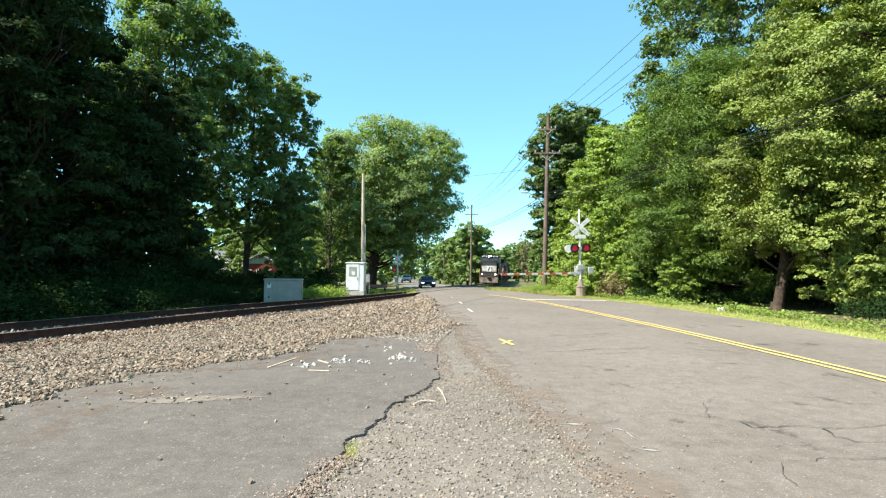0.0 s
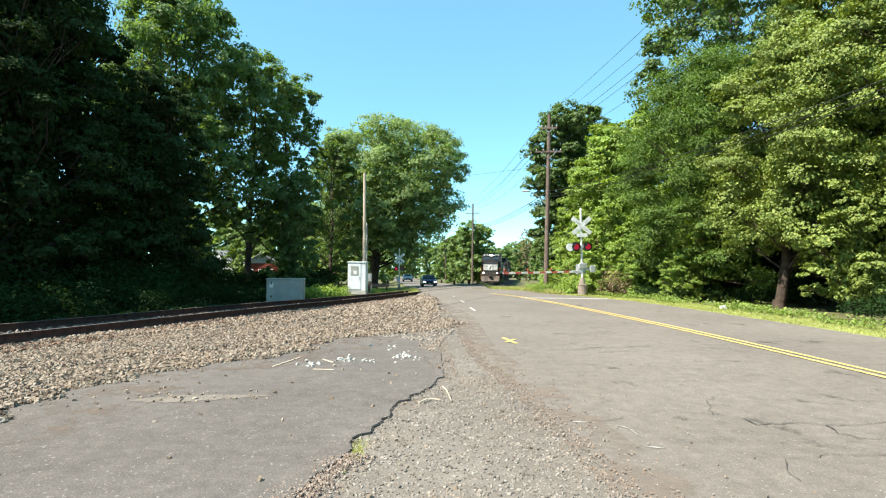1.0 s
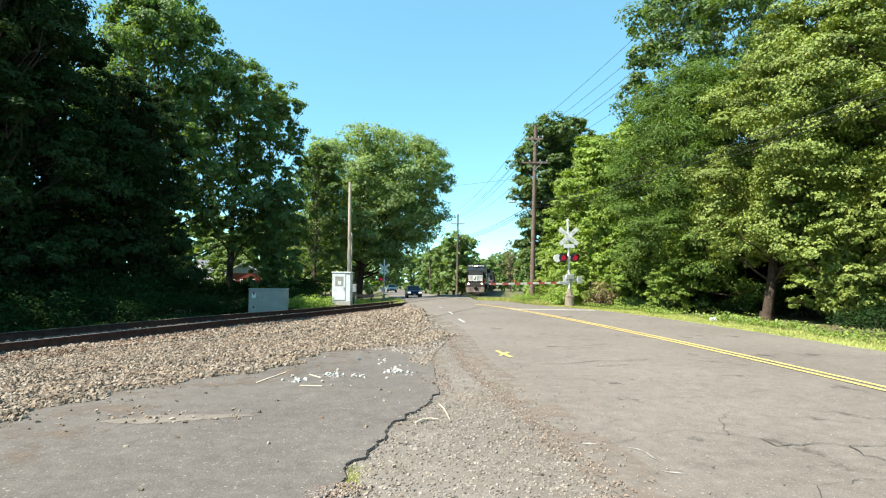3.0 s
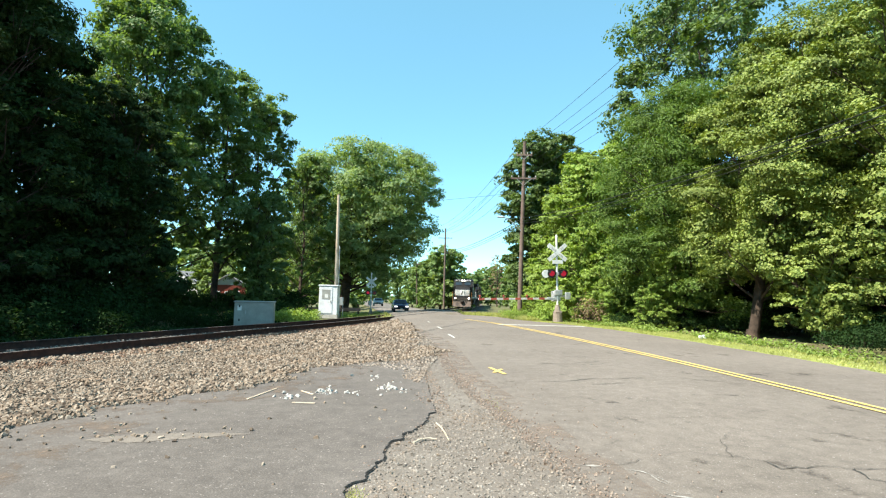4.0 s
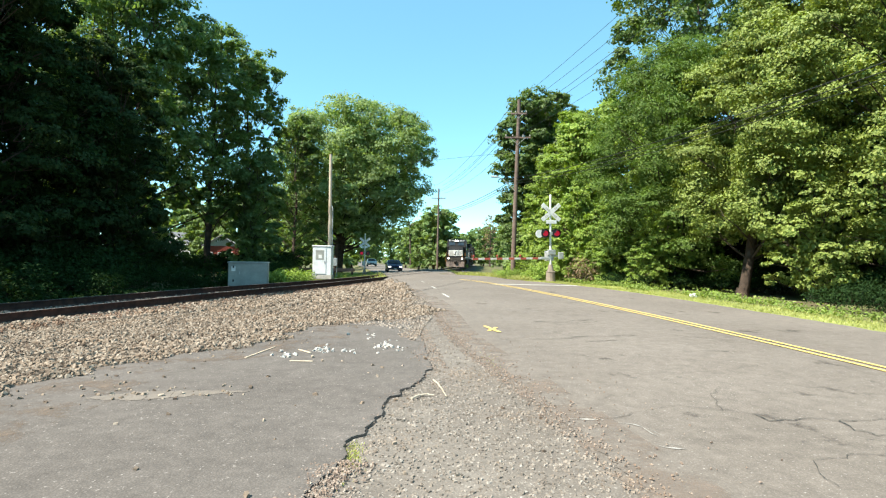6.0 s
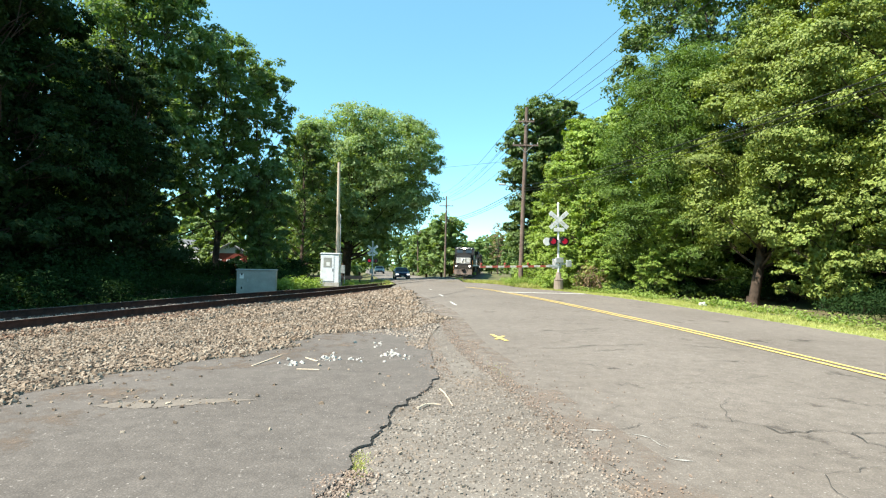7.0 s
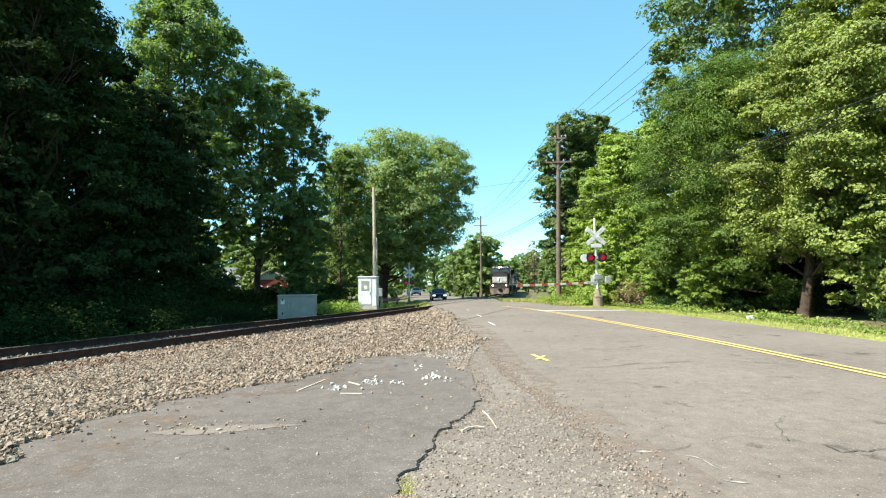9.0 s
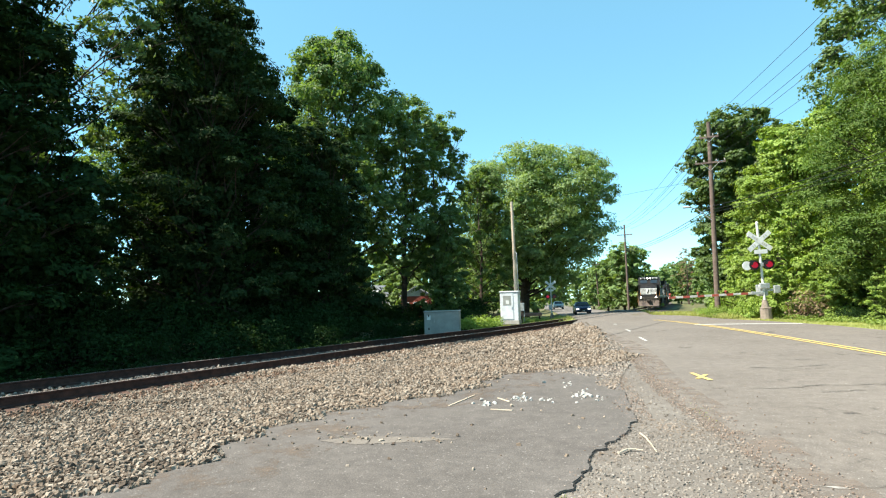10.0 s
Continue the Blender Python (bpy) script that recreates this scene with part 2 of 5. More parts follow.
# ---- mesh helpers ----


def link(name, me, parent=None, label="", mat=None):
    ob = new(name, me)
    if mat:
        me.materials.append(mat)
    if parent:
        ob.parent = parent
    if label:
        ob["label"] = label
    return ob


def part(name, bm, mat, parent, label=""):
    """Links a bmesh as one mesh object under a thing or under a part."""
    me = bpy.data.meshes.new(name)
    bm.to_mesh(me)
    bm.free()
    return link(name, me, parent, label, mat)


def quick_mesh(name, verts, faces, mat, smooth=False):
    """A mesh from number arrays; all faces have the same number of corners."""
    verts, faces = np.asarray(verts, np.float32), np.asarray(faces, np.int32)
    me = bpy.data.meshes.new(name)
    me.vertices.add(len(verts))
    me.vertices.foreach_set("co", verts.ravel())
    k = faces.shape[1]
    me.loops.add(faces.size)
    me.loops.foreach_set("vertex_index", faces.ravel())
    me.polygons.add(len(faces))
    me.polygons.foreach_set("loop_start", np.arange(len(faces), dtype=np.int32) * k)
    me.polygons.foreach_set("use_smooth", np.full(len(faces), smooth))
    me.materials.append(mat)
    me.update(calc_edges=True)
    return me


def thing(name, m, label, category, group="", kind=""):
    e = new(name)
    e.matrix_world = m
    e.empty_display_size = 0.2
    return tagged(e, label, category, group, kind)


def box(bm, c, s, bevel=0.0, rot=None):
    """A box of size s at c, with its edges bevelled."""
    r = bmesh.ops.create_cube(bm, size=1.0)
    vs = r["verts"]
    bmesh.ops.scale(bm, vec=s, verts=vs)
    if bevel:
        es = list({e for v in vs for e in v.link_edges})
        b = bmesh.ops.bevel(bm, geom=es, offset=bevel, segments=1, affect="EDGES")
        vs = list({v for f in b["faces"] for v in f.verts} | {v for v in vs if v.is_valid})
    m = Matrix.Translation(c) @ (rot.to_4x4() if rot else Matrix.Identity(4))
    bmesh.ops.transform(bm, matrix=m, verts=vs)
    return bm


def rod(bm, a, b, r0, r1=None, n=8):
    """A tapered round bar from a to b."""
    a, b = Vector(a), Vector(b)
    r1 = r0 if r1 is None else r1
    d = b - a
    m = Matrix.Translation((a + b) / 2) @ d.to_track_quat("Z", "Y").to_matrix().to_4x4()
    bmesh.ops.create_cone(bm, cap_ends=True, segments=n, radius1=r0, radius2=r1, depth=d.length, matrix=m)
    return bm


def prism(bm, outline, axis, lo, hi):
    """Sweeps a closed outline along an axis; the outline gives the two other coordinates, in order."""
    def at(p, w):
        q = list(p)
        q.insert(axis, w)
        return bm.verts.new(q)
    a, b = [at(p, lo) for p in outline], [at(p, hi) for p in outline]
    fs = [bm.faces.new(a), bm.faces.new(b[::-1])]
    for i in range(len(a)):
        j = (i + 1) % len(a)
        fs.append(bm.faces.new((a[i], b[i], b[j], a[j])))
    bmesh.ops.recalc_face_normals(bm, faces=bm.faces)
    return bm


def B():
    return bmesh.new()


# ---- plan: track, road, ground heights ----


def curve_of(points):
    """A smooth curve y -> value through a few points."""
    p = np.array(points, float)
    d = np.gradient(p[:, 1], p[:, 0])

    def f(y):
        y = np.clip(np.asarray(y, float), p[0, 0], p[-1, 0])
        i = np.clip(np.searchsorted(p[:, 0], y) - 1, 0, len(p) - 2)
        h = p[i + 1, 0] - p[i, 0]
        t = (y - p[i, 0]) / h
        return ((2 * t**3 - 3 * t**2 + 1) * p[i, 1] + (t**3 - 2 * t**2 + t) * h * d[i]
                + (3 * t**2 - 2 * t**3) * p[i + 1, 1] + (t**3 - t**2) * h * d[i + 1])
    return f


track_x = curve_of([(-60, -44), (-20, -26.6), (0, -17.3), (10, -12.3), (15, -10.0), (22, -7.0), (30, -4.0), (41, -0.45), (63, 5.9), (78, 9.3), (118, 17.5), (200, 31), (420, 62)])
rail_z = curve_of([(-60, -0.2), (0, -0.26), (10, -0.28), (22, -0.34), (30, -0.48), (41, -0.67), (63, -1.11), (78, -1.43), (118, -2.4), (420, -9)])
road_z = curve_of([(-60, 0), (0, 0), (14, 0), (22, -0.08), (30, -0.3), (38, -0.6), (45, -0.76), (52, -1.04), (58, -1.28), (64, -1.52), (80, -1.8), (120, -2.7), (420, -9)])
center_x = curve_of([(-60, 7.2), (0, 6.78), (8, 6.72), (12, 6.47), (22, 5.65), (35, 5.08), (45, 4.4), (64, 2.6), (100, -0.6), (200, -8), (420, -30)])
right_x = curve_of([(-60, 10.4), (0, 10.2), (11, 10.1), (16, 9.9), (26, 9.5), (34, 9.1), (45, 8.4), (64, 6.6), (100, 3.2), (200, -4), (420, -26)])
left_x = curve_of([(-60, 2.2), (0, 1.9), (4, 1.62), (7, 1.36), (9, 1.16), (16, 1.2), (22, 0.66), (30, 0.4), (40, 0.3), (52, -0.5), (64, -1.2), (100, -4), (200, -11.5), (420, -33)])
left_rail_lift = curve_of([(-60, 0.1), (0, 0.12), (10, 0.12), (16, 0.075), (24, 0.05), (36, 0.0), (60, 0.0), (420, 0.0)])   # how far the left rail is raised over the right, to fit the camera's view
toe_x = curve_of([(-60, -20), (0, -6.2), (4, -4.35), (6, -3.95), (7.5, -3.6), (8.6, -2.4), (10.4, -1.67), (11.4, -0.9), (12.2, 0.3), (16, 0.5), (24, 0.6), (60, 0.6)])


def ground_z(x, y):
    """Height of the bare ground."""
    x, y = np.asarray(x, float), np.asarray(y, float)
    yc = np.clip(y, -60, 420)
    tx, tz = track_x(yc), rail_z(yc)
    slope = (track_x(yc + 0.5) - track_x(yc - 0.5))
    u = (x - tx) / np.sqrt(1 + slope**2)
    bed = tz - 0.27 + left_rail_lift(yc) * np.clip((0.755 - u) / 1.51, 0, 1.3)
    road = road_z(yc)
    inner, toe = tx + 1.7 * np.sqrt(1 + slope**2), toe_x(np.clip(yc, -60, 60))
    w = np.clip((x - inner) / np.maximum(toe - inner, 1.0), 0, 1)
    right = tz - 0.27 + (road - tz + 0.27) * w
    left = bed - 0.3 * np.clip((-u - 1.7) / 1.5, 0, 1)
    z = np.where(u > 1.7, right, np.where(u < -1.7, left, bed))
    over = np.clip((yc - 37) / 3, 0, 1) * np.clip((x - left_x(yc)) / 0.8 + 1, 0, 1) * np.clip((right_x(yc) - x) / 0.8 + 1, 0, 1)
    z = z * (1 - over) + (np.where(np.abs(u) < 2.6, tz + 0.005, road)) * over
    wood = np.clip((x - right_x(yc) - 1.5) / 4, 0, 1)
    z = z - 0.25 * wood
    z = z - 0.03
    return np.where(np.abs(y - yc) > 0, z - 0.02 * np.maximum(y - 420, 0), z)


def gz(x, y):
    return float(ground_z(x, y))


def ragged(ys, seed, row):
    """An uneven edge at four scales."""
    return np.array([0.8 * noise.noise((y * 1.7, seed, row)) + 0.4 * noise.noise((y * 5, seed, row + 3)) + 0.4 * noise.noise((y * 13, seed, row + 5)) + 0.35 * noise.noise((y * 31, seed, row + 7)) for y in ys])


def sheet(name, ys, x_lo, x_hi, n, mat, lift, jag=0.0, seed=1):
    """A strip of ground between two curves x_lo(y) and x_hi(y), lifted a little above the bare ground."""
    rng = np.random.default_rng(seed)
    ys = np.asarray(ys, float)
    a, b = x_lo(ys), x_hi(ys)
    if jag:
        a = a + ragged(ys, seed, 0) * jag
        b = b + ragged(ys, seed, 9) * jag
    f = np.linspace(0, 1, n)
    X = a[:, None] + (b - a)[:, None] * f
    Y = np.repeat(ys[:, None], n, 1)
    Z = ground_z(X, Y) + lift
    v = np.stack([X, Y, Z], -1).reshape(-1, 3)
    i = np.arange((len(ys) - 1) * n).reshape(-1, n)[:, :-1].ravel()
    faces = np.stack([i, i + 1, i + n + 1, i + n], -1)
    return quick_mesh(name, v, faces, mat, True)


def ribbon(name, pts, width, mat, lift, seed=0, wobble=0.0):
    """A thin strip along a polyline on the ground."""
    rng = np.random.default_rng(seed)
    p = np.array(pts, float)
    t = np.gradient(p, axis=0)
    nrm = np.stack([-t[:, 1], t[:, 0]], 1) / np.linalg.norm(t, axis=1)[:, None]
    w = np.broadcast_to(width, (len(p),)) * (1 + wobble * rng.uniform(-1, 1, len(p)))
    l, r = p + nrm * w[:, None] / 2, p - nrm * w[:, None] / 2
    v = np.concatenate([np.column_stack([q, ground_z(q[:, 0], q[:, 1]) + lift]) for q in (l, r)])
    n = len(p)
    i = np.arange(n - 1)
    return quick_mesh(name, v, np.stack([i, i + n, i + n + 1, i + 1], -1), mat)

# ---- ground, road, lot, ballast ----
gx = np.unique(np.concatenate([np.linspace(-1500, -60, 14), np.arange(-60, -24, 2.0), np.arange(-24, 18, 0.4), np.arange(18, 60, 2.0), np.linspace(60, 1500, 14)]))
gy = np.unique(np.concatenate([np.linspace(-800, -40, 8), np.arange(-40, -6, 2.0), np.arange(-6, 70, 0.4), np.arange(70, 160, 2.0), np.arange(160, 420, 10.0), np.linspace(420, 2500, 14)]))
GX, GY = np.meshgrid(gx, gy)
gv = np.stack([GX, GY, ground_z(GX, GY) - 0.01], -1).reshape(-1, 3)
gi = np.arange((len(gy) - 1) * len(gx)).reshape(-1, len(gx))[:, :-1].ravel()
ground = tagged(link("ground", quick_mesh("ground", gv, np.stack([gi, gi + 1, gi + len(gx) + 1, gi + len(gx)], -1), M_GROUND, True)),
                "dirt and rough grass ground under the trees", "ground", kind="structure")

EDGE = np.array([(-20, -2.5), (0, -1.4), (2, -1.0), (3.9, -0.54), (4.29, -0.43), (4.5, -0.39), (4.77, -0.37), (4.89, -0.31), (4.93, -0.23), (5.17, -0.19), (5.37, -0.17), (5.43, -0.08),
                 (5.79, -0.08), (6.05, -0.03), (6.11, 0.08), (6.31, 0.1), (6.44, 0.21), (6.88, 0.38), (7.23, 0.44), (7.3, 0.53), (8.66, 0.55), (10.28, 0.52), (13, 0.5)])


def lot_edge(y):
    """The broken edge of the apron."""
    return np.interp(y, EDGE[:, 0], EDGE[:, 1])


road = tagged(link("road", sheet("road", np.concatenate([np.arange(-40, 0, 0.25), np.arange(0, 24, 0.05), np.arange(24, 70, 0.25), np.arange(70, 420, 4)]), lambda y: left_x(y), lambda y: right_x(y), 14, M_ROAD, 0.024, 0.1, 3)),
              "worn grey asphalt two-lane road with cracks", "road", kind="structure")
lot = tagged(link("parking_lot", sheet("parking_lot", np.arange(-20, 12.4, 0.02), lambda y: toe_x(y) - 0.3, lambda y: lot_edge(y), 12, M_LOT, 0.038, 0.06, 7)),
             "cracked grey asphalt apron with a broken edge", "pavement", kind="structure")
gravel = tagged(link("gravel_shoulder", sheet("gravel_shoulder", np.arange(-20, 40, 0.25), lambda y: np.minimum(lot_edge(np.clip(y, -20, 13)) - 0.3, left_x(y) - 0.4), lambda y: left_x(y) + 0.25, 16, M_GRAVEL, 0.018, 0.0)),
                "packed gravel shoulder beside the road", "ground", kind="structure")
verge = tagged(link("verge", sheet("verge", np.arange(-20, 36, 0.4), lambda y: right_x(y) - 0.1, lambda y: right_x(y) + 1.6, 6, surface("dry_verge", (0.3, 0.31, 0.1), (0.22, 0.24, 0.08), 1.5, 30, 0.95, bump=0.8, depth=0.03), 0.012, 0.1, 5)),
               "sunlit strip of short grass beside the road", "verge", kind="structure")
bed = tagged(link("ballast_bed", sheet("ballast_bed", np.arange(-30, 39.5, 0.4), lambda y: track_x(y) - 3.0, lambda y: np.maximum(toe_x(y) + 0.1, track_x(y) - 2), 24, M_BED, 0.015)),
             "ballast bed of the railway", "ballast", kind="structure")
tagged(link("dirt_apron", sheet("dirt_apron", np.arange(39.5, 47, 0.15), lambda y: -7.5 + 0 * y, lambda y: track_x(y) - 2.5, 16, M_GRAVEL, 0.02, 0.3, 17)),
       "pale bare dirt round the white cabinet", "ground", kind="structure")
bed_far = tagged(link("ballast_bed_far", sheet("ballast_bed_far", np.arange(60, 300, 2.0), lambda y: track_x(y) - 2.4, lambda y: track_x(y) + 2.4, 6, M_BED, 0.03)),
                 "ballast bed of the railway beyond the crossing", "ballast", kind="structure")


def scatter_stones(name, xy, size, mat, seed, lift=0.0, heap=0.25):
    """Angular stones, eight corners each, lying on the ground."""
    rng = np.random.default_rng(seed)
    n = len(xy)
    base = np.array([(-1, -1, -1), (1, -1, -1), (1, 1, -1), (-1, 1, -1), (-0.7, -0.7, 1), (0.7, -0.7, 1), (0.7, 0.7, 1), (-0.7, 0.7, 1)], float) * 0.75
    tri = np.array([(4, 5, 6), (4, 6, 7), (0, 1, 5), (0, 5, 4), (1, 2, 6), (1, 6, 5), (2, 3, 7), (2, 7, 6), (3, 0, 4), (3, 4, 7)])
    v = base[None] + rng.uniform(-0.36, 0.36, (n, 8, 3))
    s = np.broadcast_to(size, (n,)) * rng.uniform(0.6, 1.35, n)
    v = v * (s[:, None] * np.array([0.56, 0.4, 0.32]))[:, None, :]
    a, e = rng.uniform(0, 6.283, n), rng.uniform(-0.6, 0.6, n)
    ce, se = np.cos(e)[:, None], np.sin(e)[:, None]
    x, z = v[..., 0] * ce - v[..., 2] * se, v[..., 0] * se + v[..., 2] * ce
    ca, sa = np.cos(a)[:, None], np.sin(a)[:, None]
    X, Y = x * ca - v[..., 1] * sa, x * sa + v[..., 1] * ca
    px, py = xy[:, 0], xy[:, 1]
    pz = ground_z(px, py) + lift + s * 0.12 + rng.uniform(0, 1, n) * s * heap
    out = np.stack([X + px[:, None], Y + py[:, None], z + pz[:, None]], -1).reshape(-1, 3)
    return quick_mesh(name, out, (tri[None] + 8 * np.arange(n)[:, None, None]).reshape(-1, 3), mat)


rng = np.random.default_rng(11)


def field(y0, y1, per_m2, lo, hi):
    """Random places between two curves."""
    wide = float(np.max(hi(np.linspace(y0, y1, 40)) - lo(np.linspace(y0, y1, 40))))
    n = int((y1 - y0) * wide * per_m2)
    y = rng.uniform(y0, y1, n)
    x = lo(y) + rng.uniform(0, wide, n)
    keep = x < hi(y)
    return np.column_stack([x, y])[keep]


def edge_out(y):
    return toe_x(y) + 0.18 + 0.25 * np.sin(y * 5.1) * np.cos(y * 2.3)


ballast_xy = np.concatenate([
    field(-10, 0.5, 45, lambda y: track_x(y) - 2.6, edge_out),
    field(0.5, 10, 600, lambda y: np.maximum(track_x(y) + 0.9, toe_x(y) - 5.0), edge_out),
    field(5, 16, 160, lambda y: track_x(y) - 2.6, lambda y: np.maximum(track_x(y) + 0.9, toe_x(y) - 5.0)),
    field(10, 16, 400, lambda y: track_x(y) + 0.9, edge_out),
    field(16, 26, 140, lambda y: track_x(y) - 2.4, edge_out),
    field(26, 38, 55, lambda y: track_x(y) - 2.4, lambda y: toe_x(y) - 0.2)])
ballast_size = np.where(np.hypot(ballast_xy[:, 0], ballast_xy[:, 1]) > 17, 0.085, 0.053)
tagged(link("ballast_stones", scatter_stones("ballast_stones", ballast_xy, ballast_size, M_STONE, 5, 0.03, 0.5)),
       "tan and grey crushed stone ballast", "ballast", kind="stuff")
near_rail = np.concatenate([field(4, 18, 40, lambda y: track_x(y) + 1.4, lambda y: track_x(y) + 2.9), field(18, 34, 16, lambda y: track_x(y) + 1.3, lambda y: track_x(y) + 2.5)])
tagged(link("rusty_ballast", scatter_stones("rusty_ballast", near_rail, 0.07, M_RUSTSTONE, 25, 0.07, 0.5)), "rust-stained ballast along the rail", "ballast", kind="stuff")
# Paler stone here puts the strip's sunlight into its colour.
crib = field(2, 34, 110, lambda y: track_x(y) - 0.62, lambda y: track_x(y) + 0.5)
tagged(link("crib_stones", scatter_stones("crib_stones", crib, 0.065, M_PALESTONE, 26, 0.1, 0.5)), "ballast between the rails, coloured paler for the sunlight on it", "ballast", kind="stuff")
peb = np.concatenate([field(-6, 1.5, 120, lambda y: lot_edge(y) + 0.02, lambda y: left_x(y)), field(1.5, 7.5, 1000, lambda y: lot_edge(y) + 0.02, lambda y: left_x(y) + 0.05 * np.sin(y * 7)),
                      field(7.5, 22, 260, lambda y: np.minimum(lot_edge(np.clip(y, -20, 13)), left_x(y) - 0.5) - 0.2, lambda y: left_x(y))])
tagged(link("shoulder_pebbles", scatter_stones("shoulder_pebbles", peb, 0.026, M_PEBBLE, 6, 0.01)), "small grey pebbles on the shoulder", "gravel", kind="stuff")
loose = np.concatenate([field(2, 12, 2, lambda y: toe_x(y) - 0.1, lambda y: lot_edge(y)), field(5.6, 9.5, 16, lambda y: toe_x(y) - 0.1, lambda y: toe_x(y) + 0.8),
                        np.column_stack([rng.normal(-2.0, 0.35, 26), rng.normal(6.2, 0.18, 26)]), np.column_stack([rng.normal(-2.7, 0.35, 26), rng.normal(6.3, 0.2, 26)])])
tagged(link("loose_stones", scatter_stones("loose_stones", loose, 0.04, M_STONE, 8, 0.034)), "loose stones strewn on the asphalt apron", "gravel", kind="stuff")
rub = np.concatenate([np.column_stack([rng.normal(x, dx, n), rng.normal(y, dy, n)]) for x, y, dx, dy, n in ((-0.98, 8.5, 0.09, 0.11, 34), (-1.45, 8.15, 0.08, 0.1, 14), (-0.55, 8.5, 0.06, 0.1, 7), (-0.02, 8.75, 0.12, 0.18, 30), (-0.8, 9.2, 0.5, 0.5, 8), (-0.3, 9.9, 0.05, 0.1, 8))])
tagged(link("white_rubble", scatter_stones("white_rubble", rub, rng.uniform(0.015, 0.07, len(rub)), M_WHITE_DEBRIS, 9, 0.034)), "broken white plaster rubble on the asphalt", "rubble", kind="stuff")
sp = np.linspace(-2.95, -1.45, 60)
sw = np.interp(sp, [-2.95, -2.75, -2.5, -2.25, -2.0, -1.75, -1.45], [0.03, 0.16, 0.32, 0.28, 0.22, 0.12, 0.02]) * (1 + 0.5 * ragged(sp * 2, 5, 1))
link("sand_patch", ribbon("sand_patch", np.column_stack([sp, 6.05 + 0.16 * (sp + 2.95) + 0.04 * ragged(sp, 9, 2)]), sw, surface("tan_sand", (0.21, 0.178, 0.15), (0.165, 0.14, 0.12), 7, 60, 0.95, bump=0.5), 0.0415), lot, "thin drift of tan sand")
for a, b in (((-1.91, 7.96), (-1.68, 8.75)), ((-1.3, 7.77), (-1.0, 7.73)), ((-1.3, 8.55), (-1.1, 8.3))):
    bm = box(B(), ((a[0] + b[0]) / 2, (a[1] + b[1]) / 2, gz(a[0], a[1]) + 0.045), (math.dist(a, b), 0.028, 0.012), 0.003, Euler((0, 0, math.atan2(b[1] - a[1], b[0] - a[0]))).to_matrix())
    tagged(part("lath", bm, M_PALEWOOD, None), "pale broken strip of wood on the asphalt", "debris", "pale strips on the apron")

crumbs = np.concatenate([field(1.5, 14, 420, lambda y: left_x(y) - 0.15, lambda y: left_x(y) + 0.12), field(1.5, 14, 110, lambda y: left_x(y), lambda y: left_x(y) + 0.35), field(1.5, 10, 14, lambda y: left_x(y) + 0.2, lambda y: left_x(y) + 1.3), field(1.5, 8, 130, lambda y: lot_edge(y) - 0.18, lambda y: lot_edge(y) + 0.06), field(2.4, 4.35, 900, lambda y: lot_edge(y) - 0.16 - 0.1 * np.sin(y * 9), lambda y: lot_edge(y) + 0.3)])
tagged(link("road_crumbs", scatter_stones("road_crumbs", crumbs, 0.018, M_TANGRIT, 12, 0.03)), "fine grit on the asphalt edges", "gravel", kind="stuff")

link("edge_dirt", sheet("edge_dirt", np.arange(-16, 30, 0.2), lambda y: left_x(y) - 0.1, lambda y: left_x(y) + 0.5, 5, M_EDGEDIRT, 0.0285, 0.03, 31), road, "brown dirt along the road's edge")
link("tar_stains", sheet("tar_stains", np.arange(2, 24, 0.3), lambda y: left_x(y) + 0.7, lambda y: right_x(y) - 0.4, 10, M_STAIN, 0.0272), road, "dark tar stains")
link("toe_dirt", sheet("toe_dirt", np.arange(-12, 11.5, 0.2), lambda y: toe_x(y), lambda y: toe_x(y) + 1.3, 6, M_DIRT, 0.041), lot, "brown dirt washed off the ballast")
big = field(2, 9, 9, lambda y: lot_edge(y) + 0.05, lambda y: left_x(y))
tagged(link("shoulder_stones", scatter_stones("shoulder_stones", big, 0.036, M_STONE, 14, 0.012)), "larger loose stones on the shoulder", "gravel", kind="stuff")

fine = np.concatenate([field(9.2, 16, 480, lambda y: np.maximum(toe_x(y) - 0.5, lot_edge(np.clip(y, -20, 13)) - 1.9 * np.clip((y - 9.6) / 3.0, 0, 1) + 0.25 * np.sin(y * 3.1)), lambda y: left_x(y) - 0.15 - 0.5 * np.clip((12.5 - y) / 3, 0, 1)), field(16, 30, 190, lambda y: toe_x(y) - 2.6, lambda y: left_x(y))])
tagged(link("fine_gravel", scatter_stones("fine_gravel", fine, rng.uniform(0.02, 0.05, len(fine)), M_PALESTONE, 15, 0.03)), "pale finer gravel spread beside the crossing", "gravel", kind="stuff")

spill = np.concatenate([field(1.5, 4.4, 2600, lambda y: lot_edge(y) - 0.07 - 0.05 * np.sin(y * 11), lambda y: lot_edge(y) + 0.16), field(7.3, 12, 500, lambda y: lot_edge(y) - 0.16 - 0.1 * np.sin(y * 4), lambda y: lot_edge(y) + 0.2)])
tagged(link("edge_gravel", scatter_stones("edge_gravel", spill, rng.uniform(0.01, 0.024, len(spill)), M_TANGRIT, 16, 0.03, 0.4)), "loose gravel spilled over the broken asphalt edge", "gravel", kind="stuff")

# ---- road paint and cracks ----
ys = np.arange(-30, 37.5, 0.5)
for off in (-0.11, 0.11):
    tagged(link("center_line", ribbon("center_line", np.column_stack([center_x(ys) + off, ys]), 0.085, M_YELLOW, 0.036), road, "solid yellow line"))
